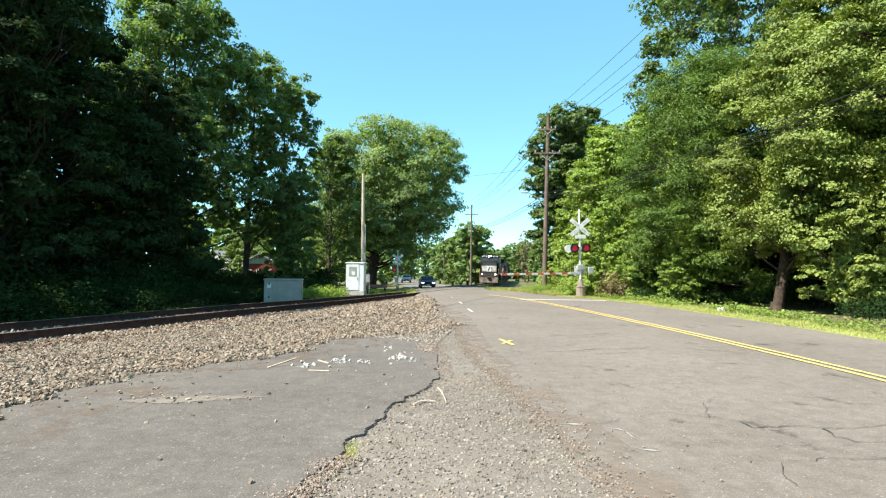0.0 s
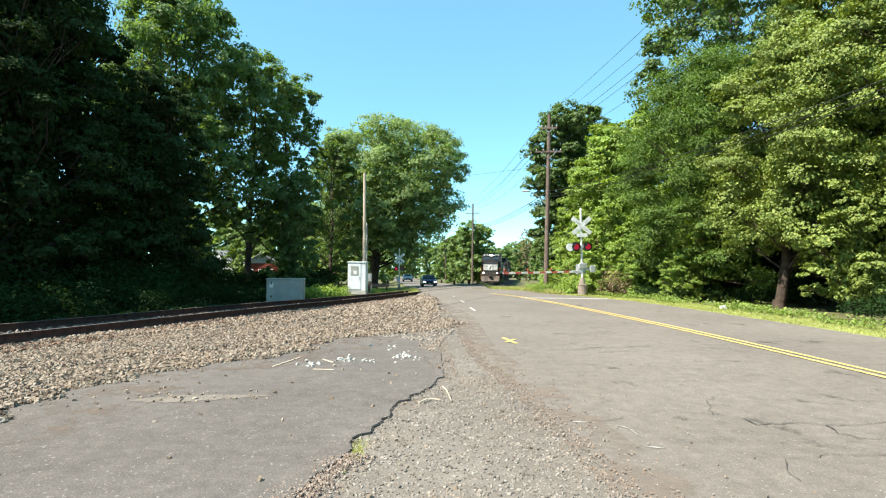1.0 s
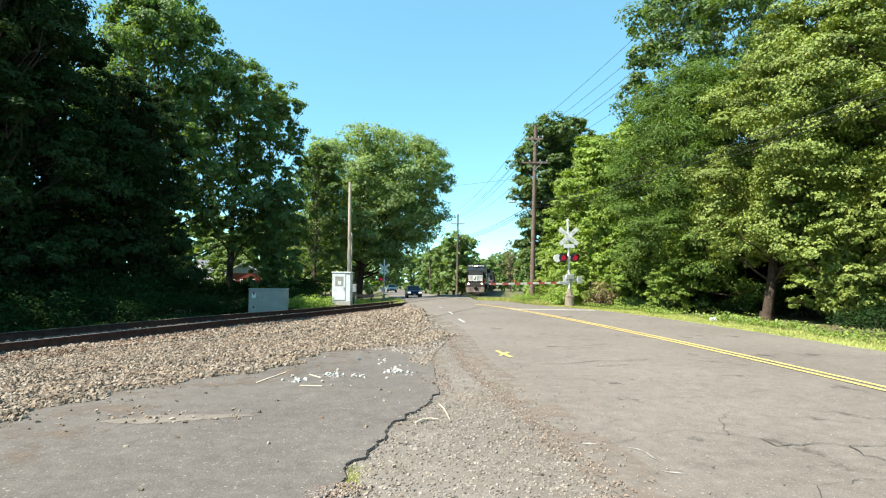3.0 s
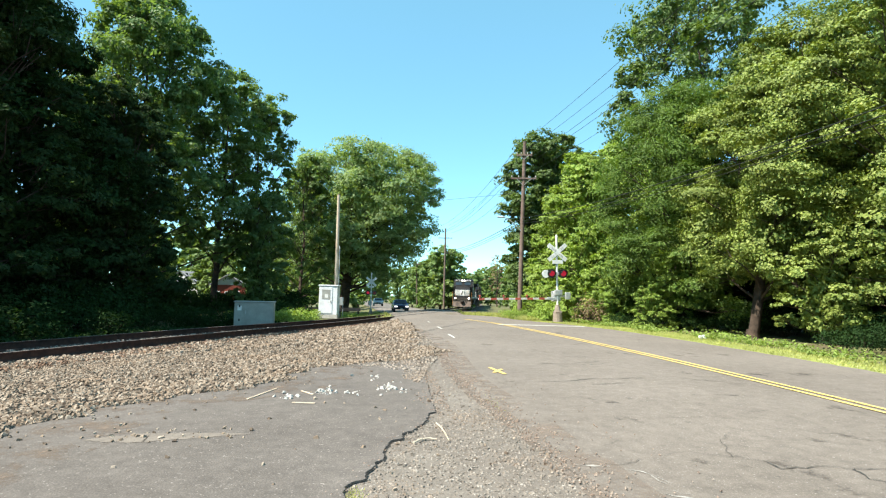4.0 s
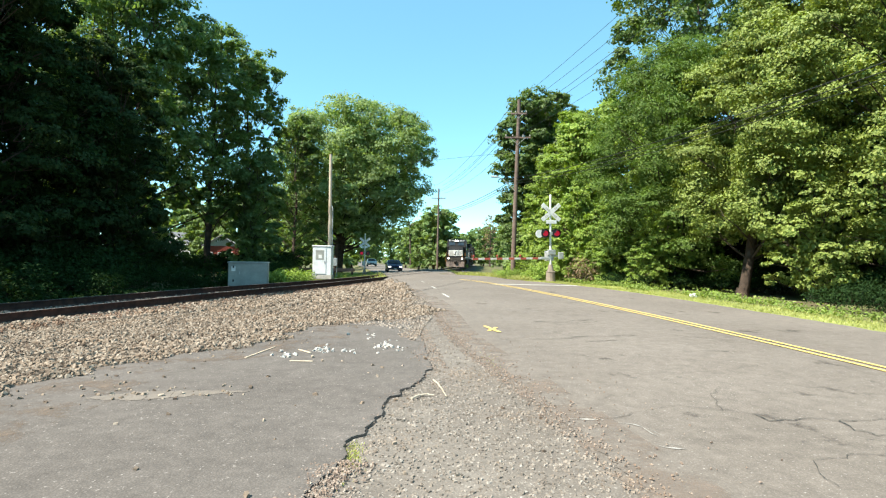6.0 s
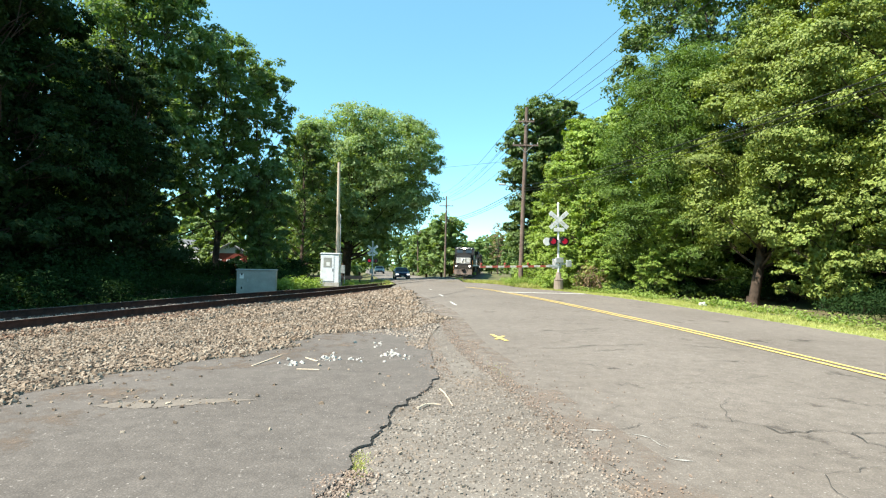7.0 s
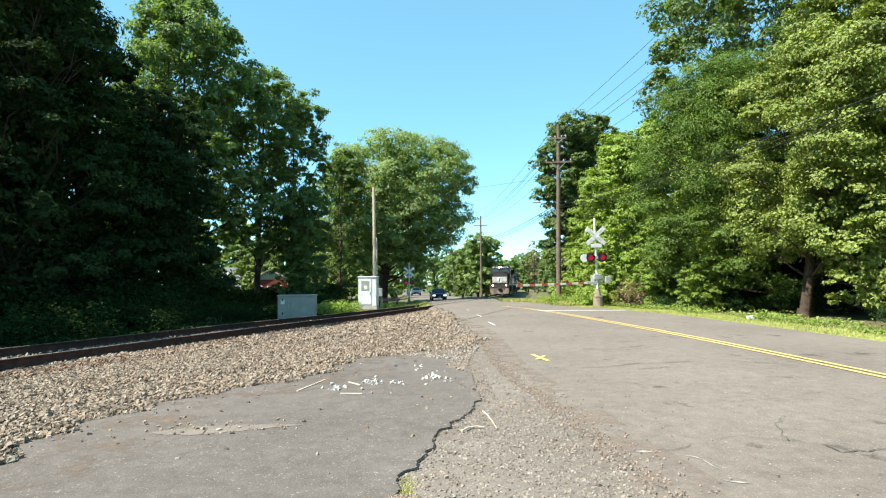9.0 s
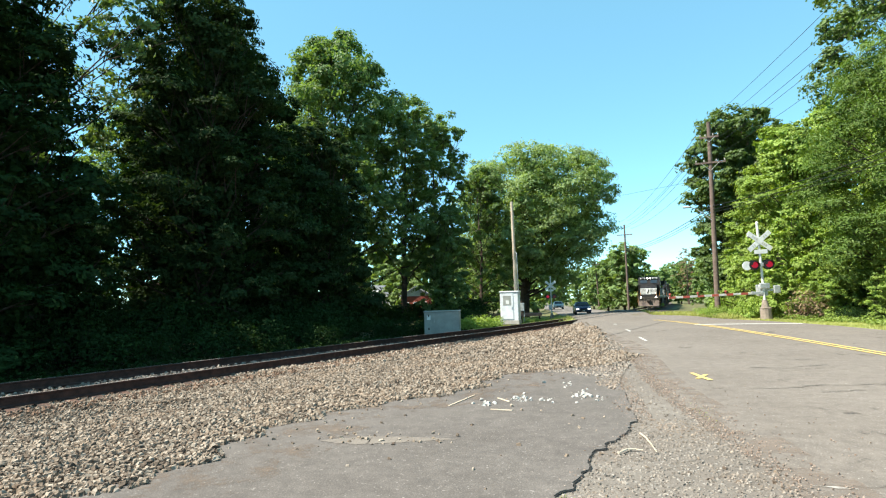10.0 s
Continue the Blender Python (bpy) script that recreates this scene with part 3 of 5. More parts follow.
link("stop_line", ribbon("stop_line", [(5.2, 27.0), (6.4, 26.9), (7.8, 26.7), (9.3, 26.4)], 0.6, M_WHITE_PAINT, 0.036), road, "worn white stop line")
for y, wdt, mat in ((18.4, 0.07, M_WHITE_PAINT), (22.8, 0.07, M_WHITE_PAINT), (29, 0.07, M_WHITE_PAINT)):
    link("edge_dash", ribbon("edge_dash", [(1.97, y - 0.7), (1.95, y), (1.93, y + 0.7)], wdt, mat, 0.036), road)
link("survey_mark", ribbon("survey_mark", [(2.04, 10.35), (1.97, 10.7), (1.9, 11.15)], 0.08, M_YELLOW, 0.036), road, "short yellow painted mark")
link("survey_mark", ribbon("survey_mark", [(1.86, 10.5), (1.97, 10.7), (2.1, 10.95)], 0.07, M_YELLOW, 0.0365), road, "short yellow painted mark")


def crack(points, width, seed, lift=0.034, owner=None):
    """An irregular crack through a few points."""
    pts, r = [], random.Random(seed)
    for (x0, y0), (x1, y1) in zip(points, points[1:]):
        k = max(3, int(math.hypot(x1 - x0, y1 - y0) / 0.07))
        for i in range(k):
            f = i / k
            pts.append((x0 + (x1 - x0) * f + r.uniform(-0.03, 0.03), y0 + (y1 - y0) * f + r.uniform(-0.03, 0.03)))
    pts.append(points[-1])
    w = 0.6 * np.array([width * (0.35 + 1.2 * abs(noise.noise((p[0] * 3, p[1] * 3, seed)))) for p in pts])
    return link("crack", ribbon("crack", pts, w, M_CRACK, lift, seed, 0.3), owner or road)


crack([(1.73, 5.3), (2.01, 5.28), (2.53, 5.54), (2.88, 5.64), (3.13, 5.55), (3.28, 5.47)], 0.012, 3)
crack([(3.25, 5.5), (3.48, 5.37), (3.5, 5.16), (3.73, 5.17), (3.94, 5.21), (4.15, 5.12), (4.26, 5.12), (4.64, 5.15), (5.3, 5.4)], 0.024, 23)
crack([(4.14, 5.1), (4.1, 4.86), (4.15, 4.73), (4.4, 4.7), (4.9, 4.5)], 0.018, 5)
crack([(3.25, 5.51), (3.34, 5.76), (3.44, 5.98), (3.76, 6.37)], 0.014, 4)
crack([(3.1, 7.1), (3.51, 7.03), (4.12, 7.14), (4.84, 7.4), (5.22, 7.57)], 0.013, 24)
crack([(3.0, 4.4), (3.16, 4.22), (3.43, 4.25), (3.58, 4.34), (3.83, 4.28), (4.5, 4.4)], 0.014, 6)
crack([(3.14, 4.21), (3.01, 3.98), (2.96, 3.78)], 0.014, 16)
crack([(2.4, 9.57), (2.86, 9.63), (3.48, 9.93), (4.5, 10.07)], 0.045, 27)
crack([(3.31, 9.35), (3.93, 9.52)], 0.05, 28)
crack([(3.86, 11.96), (4.54, 12.26)], 0.06, 29)
crack([(5.27, 10.08), (5.95, 9.58), (6.16, 9.59)], 0.045, 30)
crack([(4.9, 8.6), (5.3, 8.5)], 0.04, 18)
crack([(3.1, 11.9), (3.9, 11.7)], 0.07, 8)
crack([(4.0, 13.2), (4.7, 13.0)], 0.07, 15)
crack([(0.8, 19.3), (1.6, 21.5), (3.0, 26.0), (4.6, 31.5)], 0.11, 22)
crack([(7.6, 11.0), (8.6, 10.4), (9.6, 10.6)], 0.02, 10)
crack([(7.6, 17.0), (8.4, 16.4), (9.2, 16.5)], 0.03, 12)
crack([(2.2, 24), (3.4, 22.6), (4.6, 22.3)], 0.04, 13)
for pts, wide in (([(1.62, 5.29), (1.7, 5.27), (1.78, 5.26), (1.85, 5.25), (1.92, 5.24)], 0.045), ([(2.0, 5.17), (2.08, 5.14), (2.15, 5.1), (2.19, 5.03), (2.19, 4.94), (2.19, 4.86), (2.22, 4.79)], 0.022), ([(2.21, 5.0), (2.24, 4.9), (2.26, 4.8)], 0.012), ([(2.1, 4.6), (2.14, 4.54), (2.2, 4.52), (2.29, 4.49)], 0.028), ([(2.2, 4.66), (2.23, 4.6), (2.3, 4.57)], 0.014)):
    link("chalk_mark", ribbon("chalk_mark", pts, 0.7 * wide * np.array([0.3] + [0.7, 1.2, 0.8, 1.1, 0.6, 0.9][:len(pts) - 2] + [0.25]), M_CHALK, 0.029, 2, 0.9), road, "faded white scribble")
broken = np.arange(-20, 12.4, 0.02)[700:]
bx = lot_edge(broken) + ragged(broken, 7, 9) * 0.06
gap = np.interp(broken, [4.25, 4.45, 4.8, 5.6, 6.3, 6.9, 7.3, 7.5], [0.0, 0.012, 0.02, 0.028, 0.032, 0.022, 0.014, 0.0])
# Flat strip painting the gap's shadow; no depth is modelled below it.
link("edge_gap_shadow", ribbon("edge_gap_shadow", np.column_stack([bx + gap * 0.45, broken]), gap * (0.2 + 1.2 * np.abs(ragged(broken, 21, 2))), M_GAP, 0.03, 3, 0.4), lot, "flat black strip for the shadow in the crumbling edge")
link("edge_face", quick_mesh("edge_face", np.concatenate([np.column_stack([bx, broken, ground_z(bx, broken) + 0.0382]), np.column_stack([bx + 0.004, broken, ground_z(bx, broken)])]),
                             np.stack([np.arange(len(bx) - 1), np.arange(len(bx) - 1) + len(bx), np.arange(1, len(bx)) + len(bx), np.arange(1, len(bx))], -1), M_LOT), lot)
for way in (((0.49, 6.72), (0.53, 6.5), (0.55, 6.25), (0.56, 6.0)), ((0.2, 5.95), (0.29, 6.08), (0.38, 6.1), (0.44, 6.06))):
    stick = B()
    for i, (a, b) in enumerate(zip(way, way[1:])):
        rod(stick, (*a, gz(*a) + 0.04), (*b, gz(*b) + 0.045), 0.011 - 0.002 * i, 0.009 - 0.002 * i, 6)
    tagged(part("twig", stick, M_PALEWOOD, None), "bleached dry twig lying on the gravel", "twig", "twigs on the shoulder")

# ---- railway ----
RAIL_OUT = [(-0.07, -0.225), (0.07, -0.225), (0.07, -0.21), (0.012, -0.18), (0.01, -0.05), (0.037, -0.035), (0.037, -0.006), (0.028, 0.0), (-0.028, 0.0), (-0.037, -0.006), (-0.037, -0.035), (-0.01, -0.05), (-0.012, -0.18), (-0.07, -0.21)]


def rail(side):
    ry = np.concatenate([np.arange(-40, 80, 0.5), np.arange(80, 300, 4.0)])
    tx, dx = track_x(ry), track_x(ry + 0.5) - track_x(ry - 0.5)
    nl = np.sqrt(1 + dx**2)
    nx, ny = 1 / nl, -dx / nl
    o = np.array(RAIL_OUT)
    off = side * 0.755 + o[:, 0]
    v = np.stack([tx[:, None] + nx[:, None] * off, ry[:, None] + ny[:, None] * off, (rail_z(ry) + 0.02 + (left_rail_lift(ry) if side < 0 else 0))[:, None] + np.broadcast_to(o[:, 1], (len(ry), len(o)))], -1)
    k = len(o)
    i = np.arange(len(ry) - 1)[:, None] * k
    j = np.arange(k)[None]
    f = np.stack([i + j, i + (j + 1) % k, i + k + (j + 1) % k, i + k + j], -1).reshape(-1, 4)
    me = quick_mesh("rail", v.reshape(-1, 3), f, M_RAIL)
    me.materials.append(M_RAILTOP)
    top = np.tile(np.isin(np.arange(k), (7,)), len(ry) - 1).astype(np.int32)
    me.polygons.foreach_set("material_index", top)
    return link("rail", me, track)


track = thing("railway_track", Matrix.Identity(4), "single railway track with rusty rails on wooden ties", "railway track", kind="structure")
rail(1), rail(-1)
tie_bm = box(B(), (0, 0, -0.09), (2.6, 0.23, 0.18), 0.012)
tie_me = bpy.data.meshes.new("tie")
tie_bm.to_mesh(tie_me), tie_bm.free()
tie_me.materials.append(M_TIE)
s_y = -12.0
while s_y < 38.5:
    hd = math.atan(float(track_x(s_y + 0.5) - track_x(s_y - 0.5)))
    t_ob = new("tie", tie_me)
    t_ob.parent = track
    t_ob.matrix_basis = pose(float(track_x(s_y)) + random.uniform(-0.04, 0.04), s_y, float(rail_z(s_y)) - 0.205 + float(left_rail_lift(s_y)) / 2, 0, math.degrees(float(left_rail_lift(s_y)) / 1.51), -math.degrees(hd) + random.uniform(-1, 1))
    s_y += 0.53 * math.cos(hd)
# rubber flangeways where the rails pass the road
for side in (1, -1):
    for off in (-0.09, 0.09):
        yy = np.arange(39.5, 60, 0.5) if side == 1 else np.arange(41.5, 62, 0.5)
        dx = track_x(yy + 0.5) - track_x(yy - 0.5)
        nl = np.sqrt(1 + dx**2)
        o = side * 0.755 + off
        link("flangeway", ribbon("flangeway", np.column_stack([track_x(yy) + o / nl, yy - o * dx / nl]), 0.09, M_CRACK, 0.034), track)

# ---- trees ----


def leaf_mesh(name, centers, normals, size, mat, rng, slim=0.55):
    """Folded leaves, two triangles each, at the given places."""
    n = len(centers)
    nrm = normals / np.maximum(np.linalg.norm(normals, axis=1), 1e-6)[:, None]
    t = np.cross(nrm, rng.normal(0, 1, (n, 3)))
    t[:, 2] -= 0.25
    t /= np.maximum(np.linalg.norm(t, axis=1), 1e-6)[:, None]
    s = np.cross(nrm, t)
    L = (size * rng.uniform(0.6, 1.35, n))[:, None]
    w = L * slim * 0.5
    base, tip = centers - t * L * 0.5, centers + t * L * 0.5
    fold = nrm * L * 0.14
    a, b = centers + s * w + fold - t * L * 0.08, centers - s * w + fold - t * L * 0.08
    v = np.stack([base, a, tip, b], 1).reshape(-1, 3)
    k = 4 * np.arange(n)[:, None]
    f = np.concatenate([k + np.array([[0, 1, 2]]), k + np.array([[0, 2, 3]])], 1).reshape(-1, 3)
    return quick_mesh(name, v, f, mat)


def limb(segs, a, b, r0, r1, bend, rng, n=5):
    """Records a bent limb as tapering pieces; returns its points."""
    a, b = np.array(a, float), np.array(b, float)
    d = np.linalg.norm(b - a)
    mid = rng.normal(0, 1, 3) * bend * d
    pts = [a + (b - a) * f + mid * math.sin(math.pi * f) for f in np.linspace(0, 1, n)]
    for i in range(n - 1):
        f0, f1 = i / (n - 1), (i + 1) / (n - 1)
        segs.append((pts[i], pts[i + 1], r0 + (r1 - r0) * f0, r0 + (r1 - r0) * f1))
    return pts


def seg_mesh(name, segs, mat, k=5):
    vs, fs = [], []
    for a, b, r0, r1 in segs:
        d = Vector(b - a).normalized()
        u = d.orthogonal().normalized()
        w = d.cross(u)
        i0 = len(vs)
        for p, r in ((a, r0), (b, r1)):
            for q in range(k):
                an = 6.2832 * q / k
                vs.append(tuple(np.array(p) + r * (math.cos(an) * np.array(u) + math.sin(an) * np.array(w))))
        fs += [(i0 + q, i0 + (q + 1) % k, i0 + k + (q + 1) % k, i0 + k + q) for q in range(k)]
    return quick_mesh(name, np.array(vs), np.array(fs), mat, True)


def tree(x, y, height, radius, mat, seed, leaves=22000, leaf=0.24, low=0.18, lean=(0, 0), lobes=46, lobe=0.26, shape="round", slim=0.55,
         trunk=0.28, label="tall leafy deciduous tree in full summer leaf", up=0.6, flat=0.65, group="", spray=75, core=0.11, deep=0.45):
    """A tree with a trunk, limbs and a crown of separate leaves gathered in boughs."""
    rng = np.random.default_rng(seed)
    z0 = gz(x, y) - 0.1
    th = thing("tree", pose(x, y, z0), label, "tree", group)
    segs = []
    top = np.array([lean[0], lean[1], height * 0.93])
    ts = [np.array([0, 0, 0.0]), np.array([lean[0] * 0.15, lean[1] * 0.15, height * 0.22]), np.array([lean[0] * 0.5, lean[1] * 0.5, height * 0.5]), top]
    ts = [p + np.array([*rng.normal(0, 0.1 if i else 0, 2), 0]) for i, p in enumerate(ts)]
    segs.append((np.array([0, 0, -0.2]), np.array([0, 0, 0.5]), trunk * 1.5, trunk))
    tr = [trunk, trunk * 0.85, trunk * 0.5, trunk * 0.1]
    for i in range(3):
        limb(segs, ts[i], ts[i + 1], tr[i], tr[i + 1], 0.02, rng, 5)
    cs, ns = [], []
    zc0 = height * low
    per = leaves // lobes
    for i in range(lobes):
        f = (i + rng.uniform(0, 1)) / lobes
        zf = f ** 0.85
        if shape == "round":
            prof = math.sqrt(max(0.02, 1 - (2 * (0.12 + 0.86 * zf) - 1) ** 2)) * (1.0 if zf > 0.35 else 0.85)
        elif shape == "broad":
            prof = (1 - abs(1.9 * zf - 0.95) ** 4.5) ** 0.5
        elif shape == "cone":
            prof = (1 - zf) ** 0.75 * 0.98 + 0.06
        else:
            prof = 0.94 * (1 - zf ** 2.6) ** 0.6 + 0.08
        z = zc0 + (height - zc0) * zf
        an = i * 2.39996 + rng.uniform(-0.5, 0.5)
        rr = radius * prof * (0.45 + 0.5 * math.sqrt(rng.uniform(0, 1)))
        k = np.clip(z / height, 0, 1)
        c = np.array([lean[0] * k + rr * math.cos(an), lean[1] * k + rr * math.sin(an), z])
        R = radius * lobe * rng.uniform(0.62, 1.4)
        kk = max(0.12, k * 0.75 - 0.05)
        start = np.array([lean[0] * kk, lean[1] * kk, kk * height])
        limb(segs, start, c, trunk * 0.28 * (1.1 - k), 0.02, 0.08, rng, 4)
        for _ in range(2):
            d = rng.normal(0, 1, 3)
            d /= np.linalg.norm(d)
            limb(segs, c * 0.7 + start * 0.3, c + d * R * np.array([1, 1, flat]) * 0.8, 0.025, 0.008, 0.08, rng, 2)
        sprays = max(4, int(per * rng.uniform(0.7, 1.3) / spray))
        d = rng.normal(0, 1, (sprays, 3))
        d[:, 2] += 0.4
        d /= np.linalg.norm(d, axis=1)[:, None]
        rad = R * (0.35 + 0.75 * rng.uniform(0, 1, sprays) ** 0.6)
        sc = c + d * rad[:, None] * np.array([1, 1, flat])
        sr = R * 0.3 * rng.uniform(0.6, 1.4, sprays)
        q = rng.normal(0, 0.55, (sprays, spray, 3)) * sr[:, None, None] * np.array([1, 1, deep])
        q[..., 2] -= 0.22 * (q[..., 0] * d[:, None, 0] + q[..., 1] * d[:, None, 1])
        tilt = d * 0.75 + np.array([0, 0, up])
        round_off = q / (sr[:, None, None] * 0.55 * np.array([1, 1, deep]))
        nn = tilt[:, None, :] + 0.34 * round_off + rng.normal(0, 0.32, (sprays, spray, 3))
        cs.append((sc[:, None, :] + q).reshape(-1, 3))
        ns.append(nn.reshape(-1, 3))
    outer = sum(len(a) for a in cs)
    inner = int(leaves * core)
    zf = rng.uniform(0.04, 0.9, inner)
    z = zc0 + (height - zc0) * zf
    prof = np.sqrt(np.maximum(0.05, 1 - (2 * (0.12 + 0.86 * zf) - 1) ** 2)) if shape == "round" else ((1 - zf) ** 0.75 if shape == "cone" else 0.94 * (1 - zf ** 2.6) ** 0.6)
    an, rr = rng.uniform(0, 6.283, inner), radius * prof * 0.5 * np.sqrt(rng.uniform(0, 1, inner))
    cs.append(np.column_stack([lean[0] * z / height + rr * np.cos(an), lean[1] * z / height + rr * np.sin(an), z]))
    ns.append(rng.normal(0, 1, (inner, 3)) + np.array([0, 0, 0.3]))
    sizes = np.concatenate([np.full(outer, leaf), np.full(inner, leaf * 1.6)])
    link("trunk", seg_mesh("trunk", segs, M_BARK), th)
    link("crown", leaf_mesh("crown", np.concatenate(cs), np.concatenate(ns), sizes, mat, rng, slim), th)
    return th


def bush(x, y, h, r, mat, seed, leaves=2500, leaf=0.13, label="leafy green bush", name="bush"):
    """A low bush of stems and leaves."""
    rng = np.random.default_rng(seed)
    th = thing(name, pose(x, y, gz(x, y) - 0.03), label, "bush")
    segs, cs, ns = [], [], []
    n = 9
    for i in range(n):
        an, q = i * 2.4, math.sqrt((i + 0.5) / n)
        c = np.array([r * q * 0.75 * math.cos(an), r * q * 0.75 * math.sin(an), h * rng.uniform(0.35, 0.78)])
        limb(segs, (0, 0, -0.05), c, 0.02, 0.006, 0.1, rng, 4)
        m = leaves // n
        d = rng.normal(0, 1, (m, 3))
        d /= np.linalg.norm(d, axis=1)[:, None]
        rad = (0.35 + 0.65 * rng.uniform(0, 1, m) ** 0.5)[:, None]
        q3 = c + d * rad * np.array([r * 0.5, r * 0.5, h * 0.4])
        q3[:, 2] = np.maximum(q3[:, 2], 0.02)
        cs.append(q3)
        ns.append(d * 0.6 + np.array([0, 0, 0.7]) + rng.normal(0, 0.4, (m, 3)))
    link("stem", seg_mesh("stem", segs, M_BARK, 5), th)
    link("foliage", leaf_mesh("foliage", np.concatenate(cs), np.concatenate(ns), leaf, mat, rng), th)
    return th


def repeat(ob, x, y, turn, scale, label=""):
    """Another of the same kind, turned and scaled."""
    c = copy_thing(ob, pose(x, y, gz(x, y) - 0.1, 0, 0, turn))
    c.scale = (scale, scale, scale * random.uniform(0.94, 1.06))
    if label:
        c["label"] = label
    return c


# right of the road
tree(16.2, 24.0, 14.5, 3.7, L_MAPLE, 101, 140000, 0.135, 0.17, (3.2, 0), 60, 0.34, "round", 0.7, 0.25, "yellow-green maple with a dark trunk beside the road", spray=110)
maple = tree(20.8, 19.0, 15.5, 5.2, L_MAPLE, 102, 110000, 0.14, 0.07, (0, 0), 60, 0.28, "round", 0.7, 0.26, "bright yellow-green maple at the road's edge", spray=100)
tree(17.9, 32.5, 14.6, 5.3, L_LOCUST, 103, 130000, 0.165, 0.06, (-0.4, -0.4), 80, 0.26, "full", 0.42, 0.3, "deep green locust with feathery drooping boughs", 0.8, 0.5, core=0.2, deep=0.42, spray=55)
oak = tree(26.0, 42.0, 27.0, 7.5, L_OAK, 104, 46000, 0.3, 0.25, (-2.4, 0), 64, 0.24, "round", 0.7, 0.4, "very tall oak rising behind the other trees", spray=45, core=0.03)
vine = tree(15.0, 42.0, 13.0, 3.9, L_BUSH, 105, 46000, 0.22, 0.02, (0, 0), 64, 0.28, "full", 0.7, 0.25, "vine-covered light green tree behind the crossing signal")
tree(16.1, 56.0, 18.6, 4.5, L_OAK, 106, 66000, 0.3, 0.1, (0, 0), 90, 0.27, "broad", 0.7, 0.3, "round-topped dark green tree behind the utility pole", core=0.25, spray=40)
sapling = tree(17.3, 21.3, 4.6, 1.7, L_MAPLE, 121, 15000, 0.135, 0.12, (0.2, -0.2), 22, 0.36, "broad", 0.7, 0.07, "young yellow-green maple below the larger ones", spray=60)
repeat(sapling, 19.6, 22.6, 130, 1.25)
# beyond the crossing
tree(-5.2, 63.0, 18.2, 8.0, L_WILLOW, 107, 95000, 0.29, 0.24, (2.2, 0), 100, 0.23, "broad", 0.62, 0.62, "broad grey-green tree with a leaning trunk beyond the tracks", core=0.1, spray=36, deep=0.5)
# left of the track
tree(-20.0, 29.0, 18.6, 5.5, L_DARK, 108, 66000, 0.225, 0.05, (0, 0), 72, 0.27, "full", 0.65, 0.3, "dense tree behind the track, leaves coloured dark for shade")
tree(-18.9, 25.8, 19.5, 4.5, L_HALFSHADE, 109, 66000, 0.22, 0.05, (0, 0), 72, 0.27, "full", 0.6, 0.3, "pointed tree behind the track, leaves coloured darker for shade")
tree(-16.4, 35.0, 14.0, 3.7, L_HALFSHADE, 110, 46000, 0.225, 0.04, (0, 0), 52, 0.3, "full", 0.65, 0.25, "dense tree behind the track, leaves coloured dark for shade")
airy = tree(-14.6, 48.0, 20.4, 4.6, L_LEFT, 111, 27000, 0.29, 0.28, (0.4, 0), 62, 0.25, "broad", 0.68, 0.3, "tall airy tree with sky showing through its crown", core=0.015, spray=36, deep=0.5)
tree(-12.4, 50.5, 19.0, 3.3, L_LEFT, 118, 17000, 0.29, 0.14, (0.5, 0), 46, 0.28, "broad", 0.68, 0.25, "slender airy tree at the edge of the wood", core=0.015, spray=36, deep=0.5)
tree(-18.4, 42.0, 24.0, 6.0, L_LEFT, 112, 44000, 0.3, 0.2, (0.3, 0), 66, 0.25, "full", 0.68, 0.35, "tall leafy tree above the darker ones", core=0.04, spray=36, deep=0.5)
tree(-9.0, 57.0, 15.6, 3.6, L_LEFT, 114, 12000, 0.3, 0.05, (0, 0), 50, 0.28, "full", 0.68, 0.22, "smaller tree at the edge of the wood", core=0.02, spray=36, deep=0.5)
tree(-10.7, 46.5, 9.5, 2.1, L_LEFT, 122, 14000, 0.23, 0.05, (0, 0), 34, 0.32, "full", 0.68, 0.16, "low leafy tree in front of the taller ones", spray=40)
tree(-24.5, 19.5, 23.0, 6.5, L_OAK, 119, 12000, 0.26, 0.42, (2.0, 0), 46, 0.26, "round", 0.6, 0.35, "tall thin-leaved tree with long bare drooping boughs", core=0.0)
tree(-20.0, 14.6, 15.5, 4.2, L_DARK, 120, 60000, 0.2, 0.06, (0, 0), 64, 0.27, "full", 0.65, 0.28, "dense tree with layered boughs behind the track, coloured dark for shade", 0.9, 0.4)
shade = tree(-28.5, 17.5, 16.5, 5.2, L_DARK, 115, 30000, 0.34, 0.05, (0, 0), 56, 0.29, "full", 0.68, 0.3, "tree coloured dark, added to fill and shade the wood")
# Copies past the view's left edge are unseen, added to throw shade.
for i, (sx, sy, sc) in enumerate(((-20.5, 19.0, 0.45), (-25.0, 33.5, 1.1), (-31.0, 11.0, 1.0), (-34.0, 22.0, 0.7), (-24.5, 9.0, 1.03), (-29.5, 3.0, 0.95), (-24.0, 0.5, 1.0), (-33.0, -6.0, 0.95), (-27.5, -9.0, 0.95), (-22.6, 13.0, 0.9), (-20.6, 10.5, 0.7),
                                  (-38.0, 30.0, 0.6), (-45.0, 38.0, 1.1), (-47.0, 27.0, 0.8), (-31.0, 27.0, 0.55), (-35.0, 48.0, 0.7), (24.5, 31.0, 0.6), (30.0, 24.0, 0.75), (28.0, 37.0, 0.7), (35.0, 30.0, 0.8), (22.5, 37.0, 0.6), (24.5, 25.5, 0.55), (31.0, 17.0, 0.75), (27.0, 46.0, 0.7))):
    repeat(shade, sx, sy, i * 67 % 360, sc)
